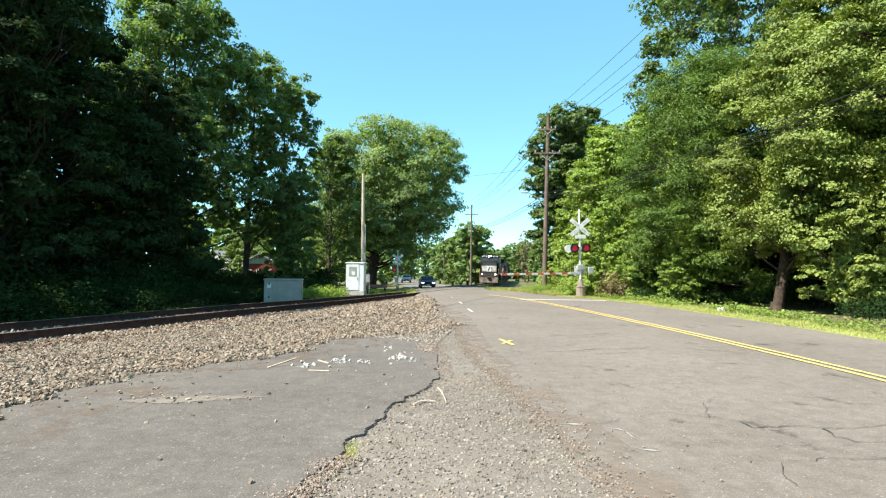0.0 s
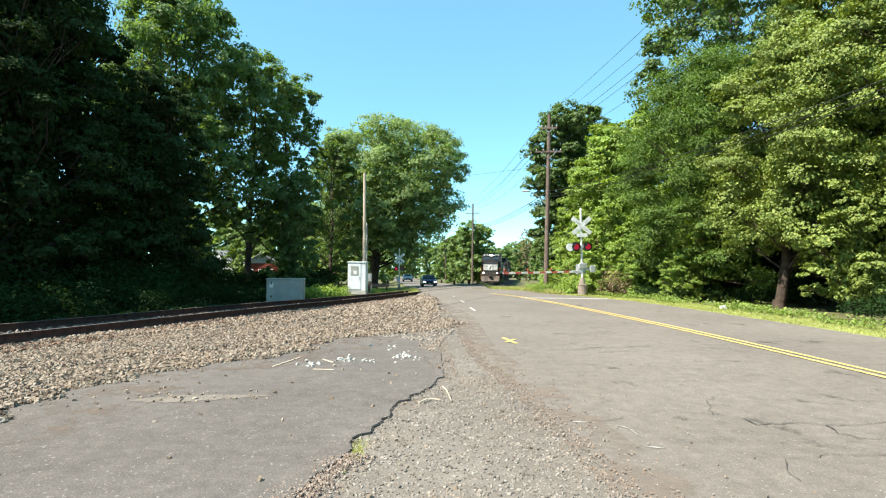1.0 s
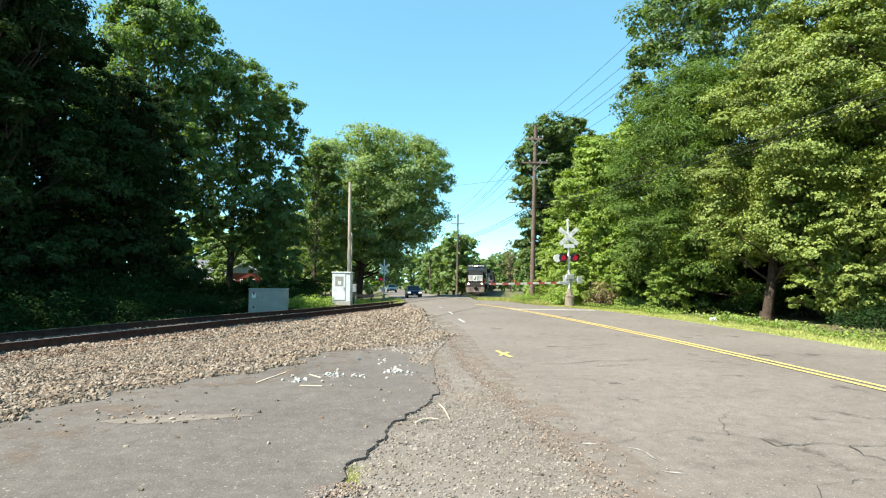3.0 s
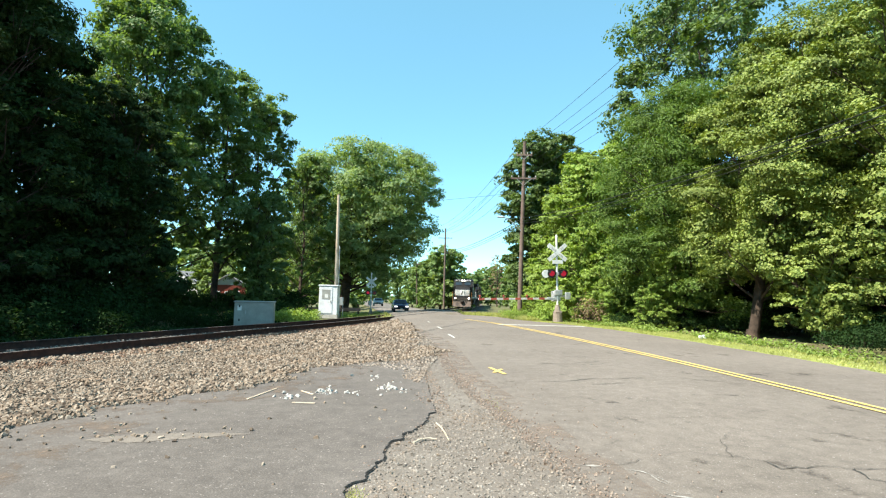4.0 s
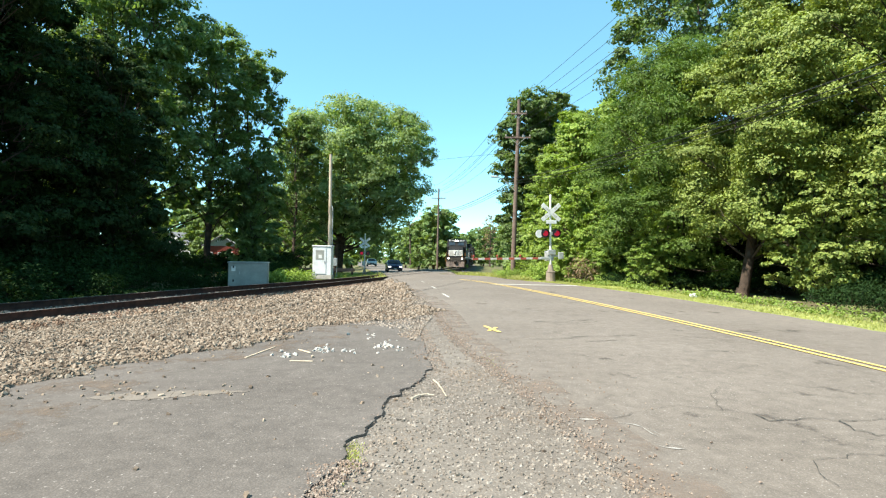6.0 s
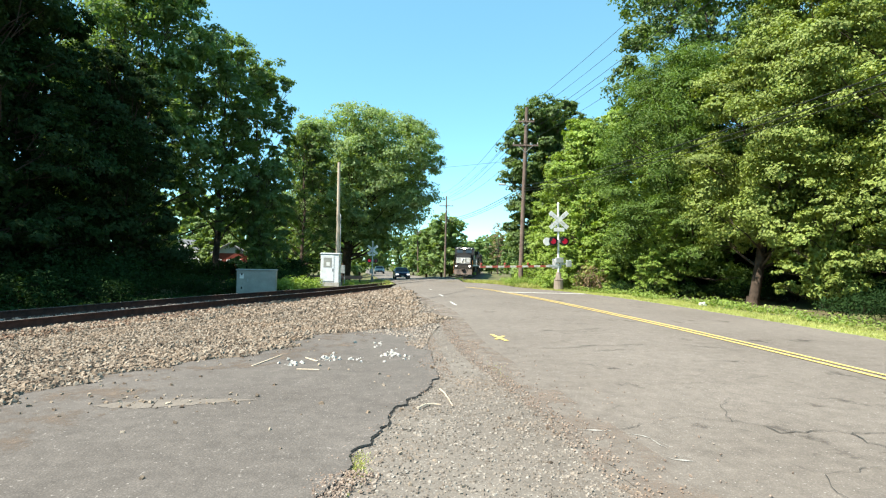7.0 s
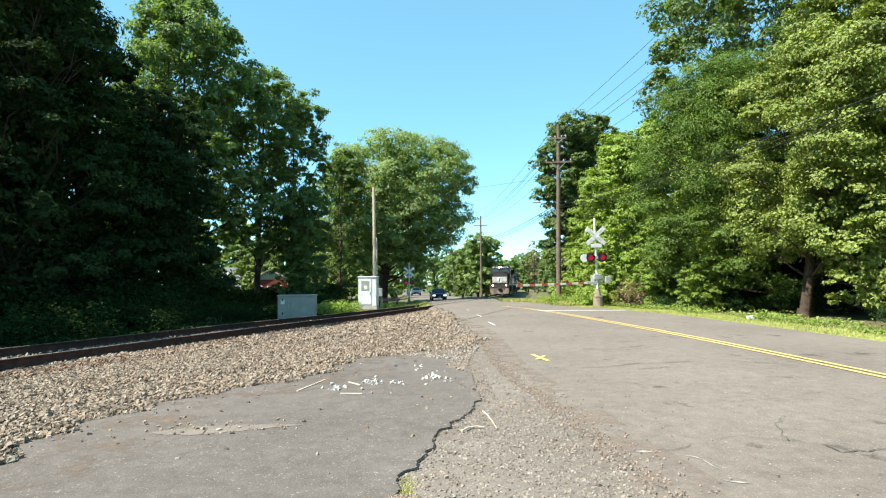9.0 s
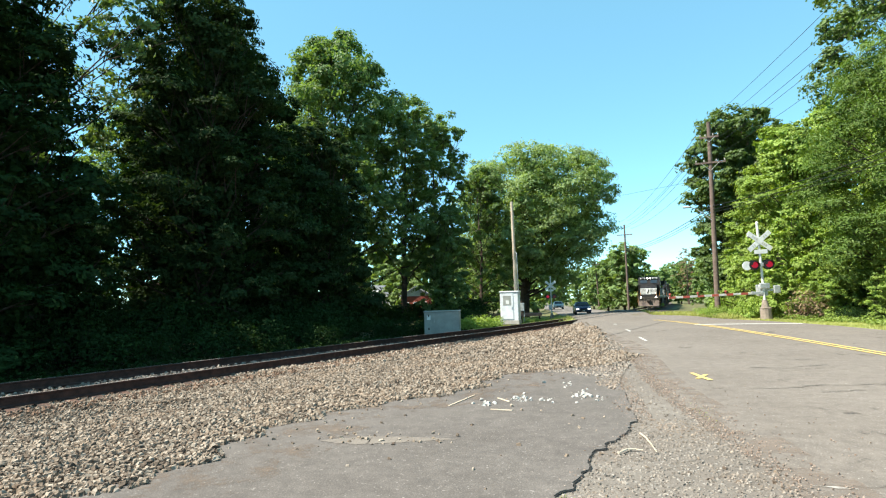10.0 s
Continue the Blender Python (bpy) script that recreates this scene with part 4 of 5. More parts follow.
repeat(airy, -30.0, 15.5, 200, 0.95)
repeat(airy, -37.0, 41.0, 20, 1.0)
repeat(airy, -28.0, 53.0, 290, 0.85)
repeat(vine, 14.8, 48.0, 110, 0.8)
thicket = tree(13.0, 36.5, 6.2, 2.2, L_BUSH, 116, 14000, 0.19, 0.02, (0, 0), 34, 0.34, "full", 0.62, 0.1, "vine-covered thicket beside the crossing signal")
for i, (sx, sy, sc) in enumerate(((12.2, 39.0, 0.8), (14.2, 34.4, 0.9), (15.8, 31.5, 0.75), (12.6, 42.0, 0.75), (14.6, 38.6, 1.1), (13.2, 33.6, 0.5), (14.6, 30.6, 0.45), (11.8, 36.0, 0.45), (12.4, 45.5, 0.8))):
    repeat(thicket, sx, sy, i * 80 % 360, sc)
repeat(vine, 20.0, 38.5, 20, 0.95)
repeat(vine, 19.2, 47.0, 250, 1.22)
repeat(oak, 29.0, 30.0, 150, 0.85)
repeat(maple, 25.5, 13.0, 60, 1.0)
# far woods along the road and behind the train
far = tree(8.8, 98.0, 11.0, 3.8, L_FAR, 113, 4000, 0.66, 0.05, (0, 0), 30, 0.3, "full", 0.65, 0.25, "round green tree far along the road", spray=24)
for i, (fx, fy, fs) in enumerate([(10.6, 101, 0.95), (6.6, 106, 0.85), (-27.6, 70, 0.6), (-23.2, 72, 0.6), (-20.5, 71, 0.7), (-15.5, 77, 0.9), (-30, 70, 0.8), (-12.0, 73, 0.8), (-36, 68, 0.9), (13.5, 110, 0.55), (5.0, 128, 0.8), (2.0, 150, 0.9), (7.0, 140, 0.95), (-6.0, 105, 0.9), (-9, 85, 1.0), (-14, 95, 1.1), (-22, 84, 1.1), (-4, 140, 0.9), (31, 130, 0.9), (26, 118, 0.7),
                                  (36, 150, 1.1), (30, 165, 0.9), (42, 165, 1.2), (38, 190, 1.2), (50, 200, 1.4), (25, 210, 0.95), (32, 250, 1.2), (17, 190, 0.9), (20, 250, 1.5), (10, 230, 1.4), (24, 90, 1.2), (22, 72, 1.2), (30, 75, 1.3), (-32, 92, 1.2), (-45, 75, 1.3), (-42, 100, 1.3), (-3, 220, 1.4), (-16, 180, 1.4), (60, 260, 1.7), (48, 290, 1.4), (38, 320, 1.5), (46, 335, 1.65), (54, 325, 1.7), (62, 330, 1.9), (30, 312, 1.6), (70, 320, 2.0), (20, 320, 2.0), (28, 180, 1.0), (14, 160, 0.9), (60, 80, 1.4), (68, 74, 1.4), (52, 86, 1.4), (76, 66, 1.4), (84, 58, 1.4), (62, 95, 1.6)]):
    repeat(far, fx, fy, i * 77 % 360, fs)
tree(31.0, 160.0, 15.0, 3.2, L_DRY, 117, 700, 0.4, 0.25, (0, 0), 30, 0.28, "round", 0.5, 0.25, "nearly bare pale tree far behind the track", spray=12, core=0.0)

# ---- crossing signals ----


def disc(bm, c, r, depth, n=20):
    rod(bm, (c[0], c[1] - depth / 2, c[2]), (c[0], c[1] + depth / 2, c[2]), r, r, n)
    return bm


def lamp_head(parent, x, z, lit, face=-1):
    """One round signal lamp on its black background, with hood and lens; face -1 looks towards -Y."""
    head = part("signal_lamp", disc(B(), (x, face * 0.1, z), 0.27, 0.03, 24), M_BLACK, parent, "round black lamp background")
    bm = B()
    for i in range(9):
        a0, a1 = math.pi * (i / 9) - 0.0, math.pi * ((i + 1) / 9)
        q = [(x + 0.19 * math.cos(a), z + 0.19 * math.sin(a)) for a in (a0, a1)]
        bm.faces.new([bm.verts.new(v) for v in ((q[0][0], face * 0.11, q[0][1]), (q[1][0], face * 0.11, q[1][1]), (q[1][0], face * 0.36, q[1][1]), (q[0][0], face * 0.36, q[0][1]))])
    bmesh.ops.solidify(bm, geom=bm.faces[:], thickness=0.008)
    part("hood", bm, M_BLACK, head)
    part("lens", disc(B(), (x, face * 0.13, z), 0.165, 0.04, 20), M_REDLENS if lit else M_REDDARK, head, "lit red lens" if lit else "dark red lens")
    part("housing", disc(B(), (x, -face * 0.02, z), 0.15, 0.2, 16), M_BLACK, head)


def crossing_signal(m, gate, label, lit=(True, True), behind=(False, False)):
    """A flashing-light railway crossing signal with its crossed sign, and a lowered barrier where it has one."""
    th = thing("crossing_signal", m, label, "crossing signal", "crossing signals")
    found = rod(B(), (0, 0, -0.6), (0, 0, 0.12), 0.3, 0.27, 12)
    part("foundation", found, M_BASE, th, "stained concrete foundation")
    base = box(B(), (0, 0, 0.17), (0.44, 0.44, 0.08), 0.02)
    rod(base, (0, 0, 0.2), (0, 0, 0.62), 0.2, 0.12, 12)
    part("junction_base", base, M_BASE, th)
    part("mast", rod(rod(B(), (0, 0, 0.5), (0, 0, 4.75), 0.064, 0.064, 14), (0, 0, 4.75), (0, 0, 4.86), 0.085, 0.03, 14), M_SIGNWHITE, th, "white steel mast")
    for ang in (40, -40):
        blade = box(B(), (0, -0.09 - (0.012 if ang > 0 else 0), 3.78), (1.5, 0.012, 0.25), 0.004, Euler((0, radians(ang), 0)).to_matrix())
        b_ob = part("crossbuck_blade", blade, M_SIGNWHITE, th, "white crossed sign blade")
        for k in (-0.42, -0.3, -0.18, 0.18, 0.3, 0.42) if ang > 0 else (-0.45, -0.33, 0.33, 0.45):
            mark = box(B(), (k * math.cos(radians(ang)), -0.112 if ang > 0 else -0.1, 3.78 - k * math.sin(radians(ang))), (0.07, 0.004, 0.1), 0, Euler((0, radians(ang), 0)).to_matrix())
            part("sign_mark", mark, M_ARM, b_ob)
    part("bell", rod(rod(B(), (-0.5, -0.04, 4.08), (0.0, -0.04, 3.98), 0.02, 0.02, 6), (-0.56, -0.04, 4.05), (-0.48, -0.04, 4.13), 0.07, 0.05, 10), M_SIGNWHITE, th, "small warning bell on a bracket")
    part("plate", box(B(), (0.02, -0.09, 3.2), (0.68, 0.012, 0.22), 0.004), M_SIGNWHITE, th, "small white plate")
    arm = rod(B(), (-0.5, 0, 2.5), (0.5, 0, 2.5), 0.035, 0.035, 10)
    box(arm, (0, 0, 2.5), (0.22, 0.2, 0.2), 0.02)
    part("lamp_bar", arm, M_GALV, th)
    lamp_head(th, -0.37, 2.5, lit[0])
    lamp_head(th, 0.37, 2.5, lit[1])
    for x, on in zip((-0.37, 0.37), behind):
        lamp_head(th, x, 2.5, on, 1)
    if not gate:
        part("control_case", box(B(), (0.1, 0.1, 1.3), (0.4, 0.3, 0.5), 0.03), M_GALV, th)
        return th
    side = B()
    disc(side, (-0.74, -0.05, 2.48), 0.24, 0.05, 20)
    rod(side, (-0.5, 0, 2.5), (-0.74, 0, 2.48), 0.03, 0.03, 8)
    part("side_lamp", side, M_SIGNWHITE, th, "side lamp seen from its pale back")
    mech = box(B(), (0.0, 0.22, 1.12), (0.46, 0.42, 0.62), 0.04)
    box(mech, (0.05, -0.05, 1.35), (0.5, 0.14, 0.32), 0.03)
    part("gate_mechanism", mech, M_GALV, th, "pale grey barrier machine")
    cw = box(box(B(), (0.42, 0.0, 1.12), (0.7, 0.06, 0.12), 0.015), (0.66, -0.02, 1.14), (0.34, 0.16, 0.42), 0.03)
    part("counterweight", cw, M_GALV, th)
    part("arm_root", box(B(), (-0.3, -0.02, 0.98), (0.7, 0.08, 0.16), 0.02, Euler((0, radians(4), 0)).to_matrix()), M_GALV, th)
    g = part("barrier_arm", box(B(), (-2.75, -0.02, 0.99), (4.4, 0.035, 0.112), 0.008), M_ARM, th, "lowered red and white barrier arm")
    for k in range(6):
        x = -4.75 + k * 0.75
        part("red_band", box(B(), (x, -0.02, 0.99), (0.36, 0.04, 0.118), 0.004), M_REDSTRIPE, g, "red reflective band")
    for x in (-4.85, -3.4, -1.95):
        part("arm_lamp", box(rod(B(), (x, -0.02, 1.04), (x, -0.02, 1.14), 0.03, 0.04, 10), (x, -0.02, 1.17), (0.1, 0.1, 0.1), 0.02), M_REDSTRIPE, g, "small red arm lamp")
    return th


crossing_signal(pose(10.02, 33.1, 0.03, 0, -1.5, 6), True, "railway crossing signal with lit red lamps and lowered barrier")
crossing_signal(pose(-1.95, 55.0, -1.3, 0, 0, 186), False, "far railway crossing signal with one lit red lamp", (False, False), (False, True)).scale = (0.84, 0.84, 0.84)

# ---- cabinets and poles ----
cab = thing("signal_cabinet", pose(-4.55, 42.0, -0.82, 0, 0, -6), "white signal equipment cabinet beside the track", "cabinet")
part("plinth", box(B(), (0, 0, 0.0), (1.42, 0.95, 0.3), 0.02), M_CONCRETE, cab)
part("body", box(B(), (0, -0.05, 1.18), (1.36, 0.84, 2.1), 0.025), M_CABWHITE, cab)
part("roof", box(B(), (0, -0.05, 2.27), (1.46, 0.94, 0.09), 0.02), M_CABWHITE, cab)
cdoor = part("door", box(B(), (-0.15, -0.485, 1.18), (0.92, 0.03, 1.9), 0.01), M_CABWHITE, cab, "slightly greyed cabinet door")
part("vent", box(B(), (-0.15, -0.507, 1.62), (0.6, 0.012, 0.7), 0.004), M_BOXGREY, cdoor)
part("placard", box(B(), (-0.12, -0.517, 1.5), (0.24, 0.006, 0.26)), M_SIGNWHITE, cdoor)
part("handle", box(B(), (0.2, -0.52, 1.1), (0.03, 0.04, 0.2), 0.008), M_GALV, cdoor)

gbox = thing("relay_case", pose(-7.05, 30.0, -0.72, 0, 0, 8), "silver-grey relay case standing in shade behind the track", "cabinet")
part("body", box(B(), (0, 0, 0.62), (1.95, 0.8, 1.24), 0.025), M_BOXGREY, gbox)
part("lid", box(B(), (0, 0, 1.27), (2.03, 0.88, 0.06), 0.015), M_BOXGREY, gbox)
bd = part("door", box(B(), (0.2, -0.41, 0.62), (1.45, 0.03, 1.1), 0.01), M_BOXGREY, gbox)
part("handle", box(B(), (-0.42, -0.44, 0.75), (0.03, 0.04, 0.18), 0.008), M_GALV, bd)
for z in (0.35, 1.05):
    part("hinge", box(B(), (-0.72, -0.42, z), (0.07, 0.05, 0.12), 0.01), M_BLACK, gbox)
part("placard", box(B(), (-0.72, -0.41, 0.95), (0.2, 0.01, 0.24), 0.002), M_SIGNWHITE, gbox)

wp = thing("wooden_pole", pose(-4.2, 43.2, -0.85, 0, -0.4, 0), "tall bare pale wooden pole beside the white cabinet", "pole")
part("shaft", rod(B(), (0, 0, -0.3), (0, 0, 9.3), 0.15, 0.105, 14), M_PALEWOOD, wp)
part("conduit", rod(rod(B(), (0.2, -0.1, 0.0), (0.2, -0.1, 5.2), 0.035, 0.035, 8), (0.2, -0.1, 5.2), (0.12, -0.05, 5.4), 0.035, 0.02, 8), M_GALV, wp)
part("meter_box", box(B(), (0.42, -0.1, 1.1), (0.34, 0.22, 0.6), 0.02), M_GALV, wp, "grey meter box")
for x in (0.28, 0.56):
    part("bracket", rod(B(), (x, -0.1, 0.0), (x, -0.1, 0.85), 0.025, 0.025, 8), M_GALV, wp)


def utility_pole(m, height, arms, label, r=0.17, light=False):
    th = thing("utility_pole", m, label, "utility pole", "utility poles")
    part("shaft", rod(B(), (0, 0, -0.3), (0, 0, height), r, r * 0.68, 14), M_POLEWOOD, th)
    for z, w in arms:
        bm = box(B(), (0, -0.16, z), (w, 0.1, 0.13), 0.012)
        arm = part("crossarm", bm, M_POLEWOOD, th)
        br = B()
        for s in (-1, 1):
            rod(br, (s * w * 0.3, -0.2, z), (0, -0.14, z - w * 0.28), 0.018, 0.018, 6)
        part("brace", br, M_GALV, arm)
        for s in (-0.46, -0.2, 0.2, 0.46):
            ins = rod(rod(B(), (s * w, -0.16, z + 0.06), (s * w, -0.16, z + 0.16), 0.02, 0.02, 8), (s * w, -0.16, z + 0.13), (s * w, -0.16, z + 0.25), 0.055, 0.035, 10)
            part("insulator", ins, M_CONCRETE, arm)
    if light:
        bm = B()
        prev = (0, -0.1, 7.0)
        for i in range(1, 7):
            f = i / 6
            p = (-1.5 * f, -0.5 * f - 0.1, 7.0 + 1.2 * math.sin(f * 1.3))
            rod(bm, prev, p, 0.035, 0.035, 8)
            prev = p
        ar = part("lamp_arm", bm, M_GALV, th)
        part("street_lamp", box(B(), (-1.75, -0.6, 8.16), (0.6, 0.26, 0.14), 0.05), M_GALV, ar, "grey street lamp head")
    return th


utility_pole(pose(10.45, 44.8, gz(10.45, 44.8), 0, 0.9, -14), 14.6, ((11.45, 2.1), (13.4, 1.3)), "dark wooden utility pole with crossarms and a street lamp", 0.21, True)
utility_pole(pose(8.62, 90, gz(8.62, 90), 0, 0, -14), 13.6, ((12.0, 2.3),), "far dark wooden utility pole with one crossarm", 0.18)
utility_pole(pose(5.0, 105, gz(5.0, 105), 0, -2, -14), 9.0, ((8.4, 1.2),), "far slim utility pole leaning beside the road", 0.14)


def cable(a, b, sag, r=0.011, n=18, k=5):
    """A hanging cable: one tube through a sagging curve."""
    a, b = np.array(a, float), np.array(b, float)
    f = np.linspace(0, 1, n + 1)[:, None]
    p = a + (b - a) * f
    p[:, 2] -= (sag * 4 * f * (1 - f))[:, 0]
    d = Vector(b - a).normalized()
    u = np.array(d.orthogonal().normalized())
    w = np.cross(np.array(d), u)
    an = np.linspace(0, 2 * math.pi, k, endpoint=False)
    ring = np.cos(an)[:, None] * u + np.sin(an)[:, None] * w
    v = (p[:, None, :] + r * ring[None]).reshape(-1, 3)
    i, q = np.arange(n)[:, None] * k, np.arange(k)[None]
    faces = np.stack([i + q, i + (q + 1) % k, i + k + (q + 1) % k, i + k + q], -1).reshape(-1, 4)
    return tagged(link("overhead_cable", quick_mesh("overhead_cable", v, faces, M_WIRE, True)), "black overhead cable between the utility poles", "cable", "overhead cables")


P1, P2 = (10.55, 44.7), (8.62, 89.8)
for dx, z in ((-0.9, 11.35), (-0.4, 11.35), (0.9, 11.35), (-0.5, 13.25), (0.5, 13.25)):
    cable((P1[0] + dx, P1[1], z), (12.2 + dx, -8, z + 0.2), 0.7)
    cable((P1[0] + dx, P1[1], z), (P2[0] + dx, P2[1], 10.4 if z < 12 else 11.6), 0.9, 0.016)
for dz, r in ((7.35, 0.017), (7.1, 0.014), (6.9, 0.012)):
    cable((P1[0], P1[1] - 0.2, dz), (15.0, -8, dz + 1.0), 1.2, r)
    cable((P1[0], P1[1] - 0.2, dz), (P2[0], P2[1] - 0.2, dz), 0.6, r * 1.7)
cable((P1[0], P1[1], 9.5), (-30, 100, 14), 0.6, 0.012)

# ---- locomotives and train ----


def wheelset_truck(parent, y):
    t = part("truck", box(box(box(B(), (1.02, y, 0.62), (0.16, 3.9, 0.34), 0.05), (-1.02, y, 0.62), (0.16, 3.9, 0.34), 0.05), (0, y, 0.6), (1.9, 0.7, 0.3), 0.05), M_TRUCK, parent)
    for k in (-1.65, 0, 1.65):
        w = B()
        for s in (-1, 1):
            rod(w, (s * 0.69, y + k, 0.52), (s * 0.82, y + k, 0.52), 0.52, 0.5, 20)
            box(w, (s * 1.12, y + k, 0.55), (0.18, 0.34, 0.36), 0.04)
        rod(w, (-0.7, y + k, 0.52), (0.7, y + k, 0.52), 0.1, 0.1, 8)
        part("wheelset", w, M_TRUCK, t)


def locomotive(m, label, lit):
    """A six-axle wide-cab freight locomotive; its nose is at y = 0 and it reaches back along +y."""
    th = thing("locomotive", m, label, "locomotive", "locomotives of the train")
    fr = box(B(), (0, 11.0, 1.5), (3.0, 21.4, 0.32), 0.03)
    part("underframe", fr, M_LOCOBLACK, th)
    for s in (-1, 1):
        part("sill_stripe", box(B(), (s * 1.51, 11.0, 1.62), (0.02, 21.0, 0.09)), M_LOCOWHITE, th, "thin white sill stripe")
    tank = prism(B(), [(-1.25, 0.45), (1.25, 0.45), (1.45, 0.75), (1.45, 1.33), (-1.45, 1.33), (-1.45, 0.75)], 1, 8.2, 13.6)
    part("fuel_tank", tank, M_TRUCK, th)
    wheelset_truck(th, 4.3), wheelset_truck(th, 17.7)
    nose = prism(B(), [(0.35, 1.66), (2.35, 1.66), (2.35, 3.35), (1.1, 3.05), (0.55, 2.7)], 0, -1.12, 1.12)
    part("nose", nose, M_LOCOBLACK, th)
    st = B()
    for i in range(5):
        box(st, (0, 0.43 + i * 0.035, 1.92 + i * 0.185), (2.26, 0.07, 0.135), 0.004)
        for s in (-1, 1):
            box(st, (s * 1.125, 0.85 + i * 0.02, 1.92 + i * 0.185), (0.02, 0.8, 0.11))
    part("nose_stripes", st, M_LOCOWHITE, th, "white nose stripes")
    part("nose_emblem", box(B(), (0, 0.42, 2.28), (0.62, 0.1, 0.86), 0.01), M_LOCOWHITE, th, "white nose panel with a dark figure")
    part("nose_figure", box(box(B(), (0.02, 0.36, 2.35), (0.14, 0.02, 0.5), 0.004, Euler((0, 0.4, 0)).to_matrix()), (-0.08, 0.36, 2.05), (0.2, 0.02, 0.16), 0.004), M_LOCOBLACK, th)
    cabm = prism(B(), [(2.3, 1.66), (5.0, 1.66), (5.0, 4.35), (4.6, 4.5), (2.9, 4.5), (2.45, 4.3), (2.15, 3.3)], 0, -1.52, 1.52)
    bmesh.ops.bevel(cabm, geom=[e for e in cabm.edges if abs(e.verts[0].co.x - e.verts[1].co.x) < 0.01 and min(v.co.z for v in e.verts) > 4], offset=0.1, segments=2, affect="EDGES")
    cb = part("cab", cabm, M_LOCOBLACK, th)
    for s in (-1, 1):
        part("windscreen", box(B(), (s * 0.72, 2.27, 3.78), (0.95, 0.04, 0.52), 0.02, Euler((radians(-16), 0, 0)).to_matrix()), M_GLASS, cb, "dark windscreen pane")
        part("side_window", box(B(), (s * 1.525, 3.6, 3.7), (0.03, 0.9, 0.6), 0.02), M_GLASS, cb)
        part("side_window_frame", box(B(), (s * 1.535, 2.98, 3.75), (0.03, 0.09, 0.75), 0.01), M_LOCOWHITE, cb)
        nb = part("marker_board", box(B(), (s * 0.85, 2.34, 4.27), (0.75, 0.06, 0.2), 0.015), M_LOCOWHITE, cb, "pale marker board")
        part("board_mark", box(B(), (s * 0.85, 2.305, 4.27), (0.5, 0.012, 0.1)), M_LOCOBLACK, nb)
        part("cab_mark", box(B(), (s * 1.53, 3.7, 2.95), (0.02, 0.9, 0.28)), M_LOCOWHITE, cb)
    hl = part("headlight_case", box(B(), (0, 2.3, 4.28), (0.72, 0.1, 0.26), 0.03), M_LOCOBLACK, cb)
    for s in (-1, 1):
        part("headlight", disc(B(), (s * 0.17, 2.23, 4.28), 0.11, 0.05, 16), M_HEADLIGHT if lit else M_LOCOWHITE, hl, "bright headlight" if lit else "")
        part("ditch_light", disc(B(), (s * 1.05, 0.1, 1.42), 0.1, 0.08, 14), M_HEADLIGHT if lit else M_GLASS, th)
    hood = prism(B(), [(-0.92, 1.66), (0.92, 1.66), (0.92, 4.0), (0.7, 4.25), (-0.7, 4.25), (-0.92, 4.0)], 1, 5.0, 17.6)
    part("long_hood", hood, M_LOCOBLACK, th)
    rad = prism(B(), [(-0.95, 1.66), (0.95, 1.66), (0.95, 3.5), (1.52, 3.8), (1.52, 4.35), (-1.52, 4.35), (-1.52, 3.8), (-0.95, 3.5)], 1, 17.6, 21.2)
    part("radiator_section", rad, M_LOCOBLACK, th)
    for s in (-1, 1):
        stripes = B()
        for i in range(4):
            box(stripes, (s * 0.93, 12.4, 3.15 + i * 0.17), (0.02, 3.2, 0.1))
        part("hood_stripes", stripes, M_LOCOWHITE, th, "white stripes on the hood side")
        part("hood_mark", box(B(), (s * 0.93, 14.5, 3.4), (0.02, 0.75, 0.62)), M_LOCOWHITE, th)
        for i in range(10):
            part("hood_door", box(B(), (s * 0.925, 5.6 + i * 0.92, 2.5), (0.02, 0.82, 1.1), 0.006), M_LOCOBLACK, th)
        rl = B()
        for i in range(13):
            rod(rl, (s * 1.45, 5.2 + i * 1.25, 1.66), (s * 1.45, 5.2 + i * 1.25, 2.7), 0.017, 0.017, 6)
        rod(rl, (s * 1.45, 5.2, 2.7), (s * 1.45, 20.2, 2.7), 0.017, 0.017, 6)
        part("handrail", rl, M_GALV, th)
        steps = B()
        for i in range(4):
            box(steps, (s * 1.3, 0.75 + i * 0.05, 0.4 + i * 0.3), (0.4, 0.25, 0.03), 0.006)
        rod(steps, (s * 1.5, 0.5, 0.45), (s * 1.5, 0.5, 2.4), 0.02, 0.02, 6)
        rod(steps, (s * 1.1, 0.35, 1.0), (s * 1.1, 0.35, 2.2), 0.02, 0.02, 6)
        part("steps", steps, M_ORANGE, th, "orange step irons")
    pilot = box(B(), (0, 0.3, 1.2), (2.9, 0.16, 0.6), 0.03)
    box(pilot, (0, 0.02, 0.95), (0.5, 0.7, 0.32), 0.06)
    for s in (-0.8, -0.5, 0.5, 0.8):
        rod(pilot, (s, 0.18, 1.2), (s * 0.9, 0.0, 0.7), 0.03, 0.03, 6)
    part("pilot", pilot, M_TRUCK, th)
    plow = prism(B(), [(0.3, 0.95), (0.12, 0.9), (0.02, 0.5), (-0.1, 0.12), (0.05, 0.12), (0.2, 0.5)], 0, -1.42, 1.42)
    part("plow", plow, M_PLOW, th, "scuffed steel snow plow")
    return th


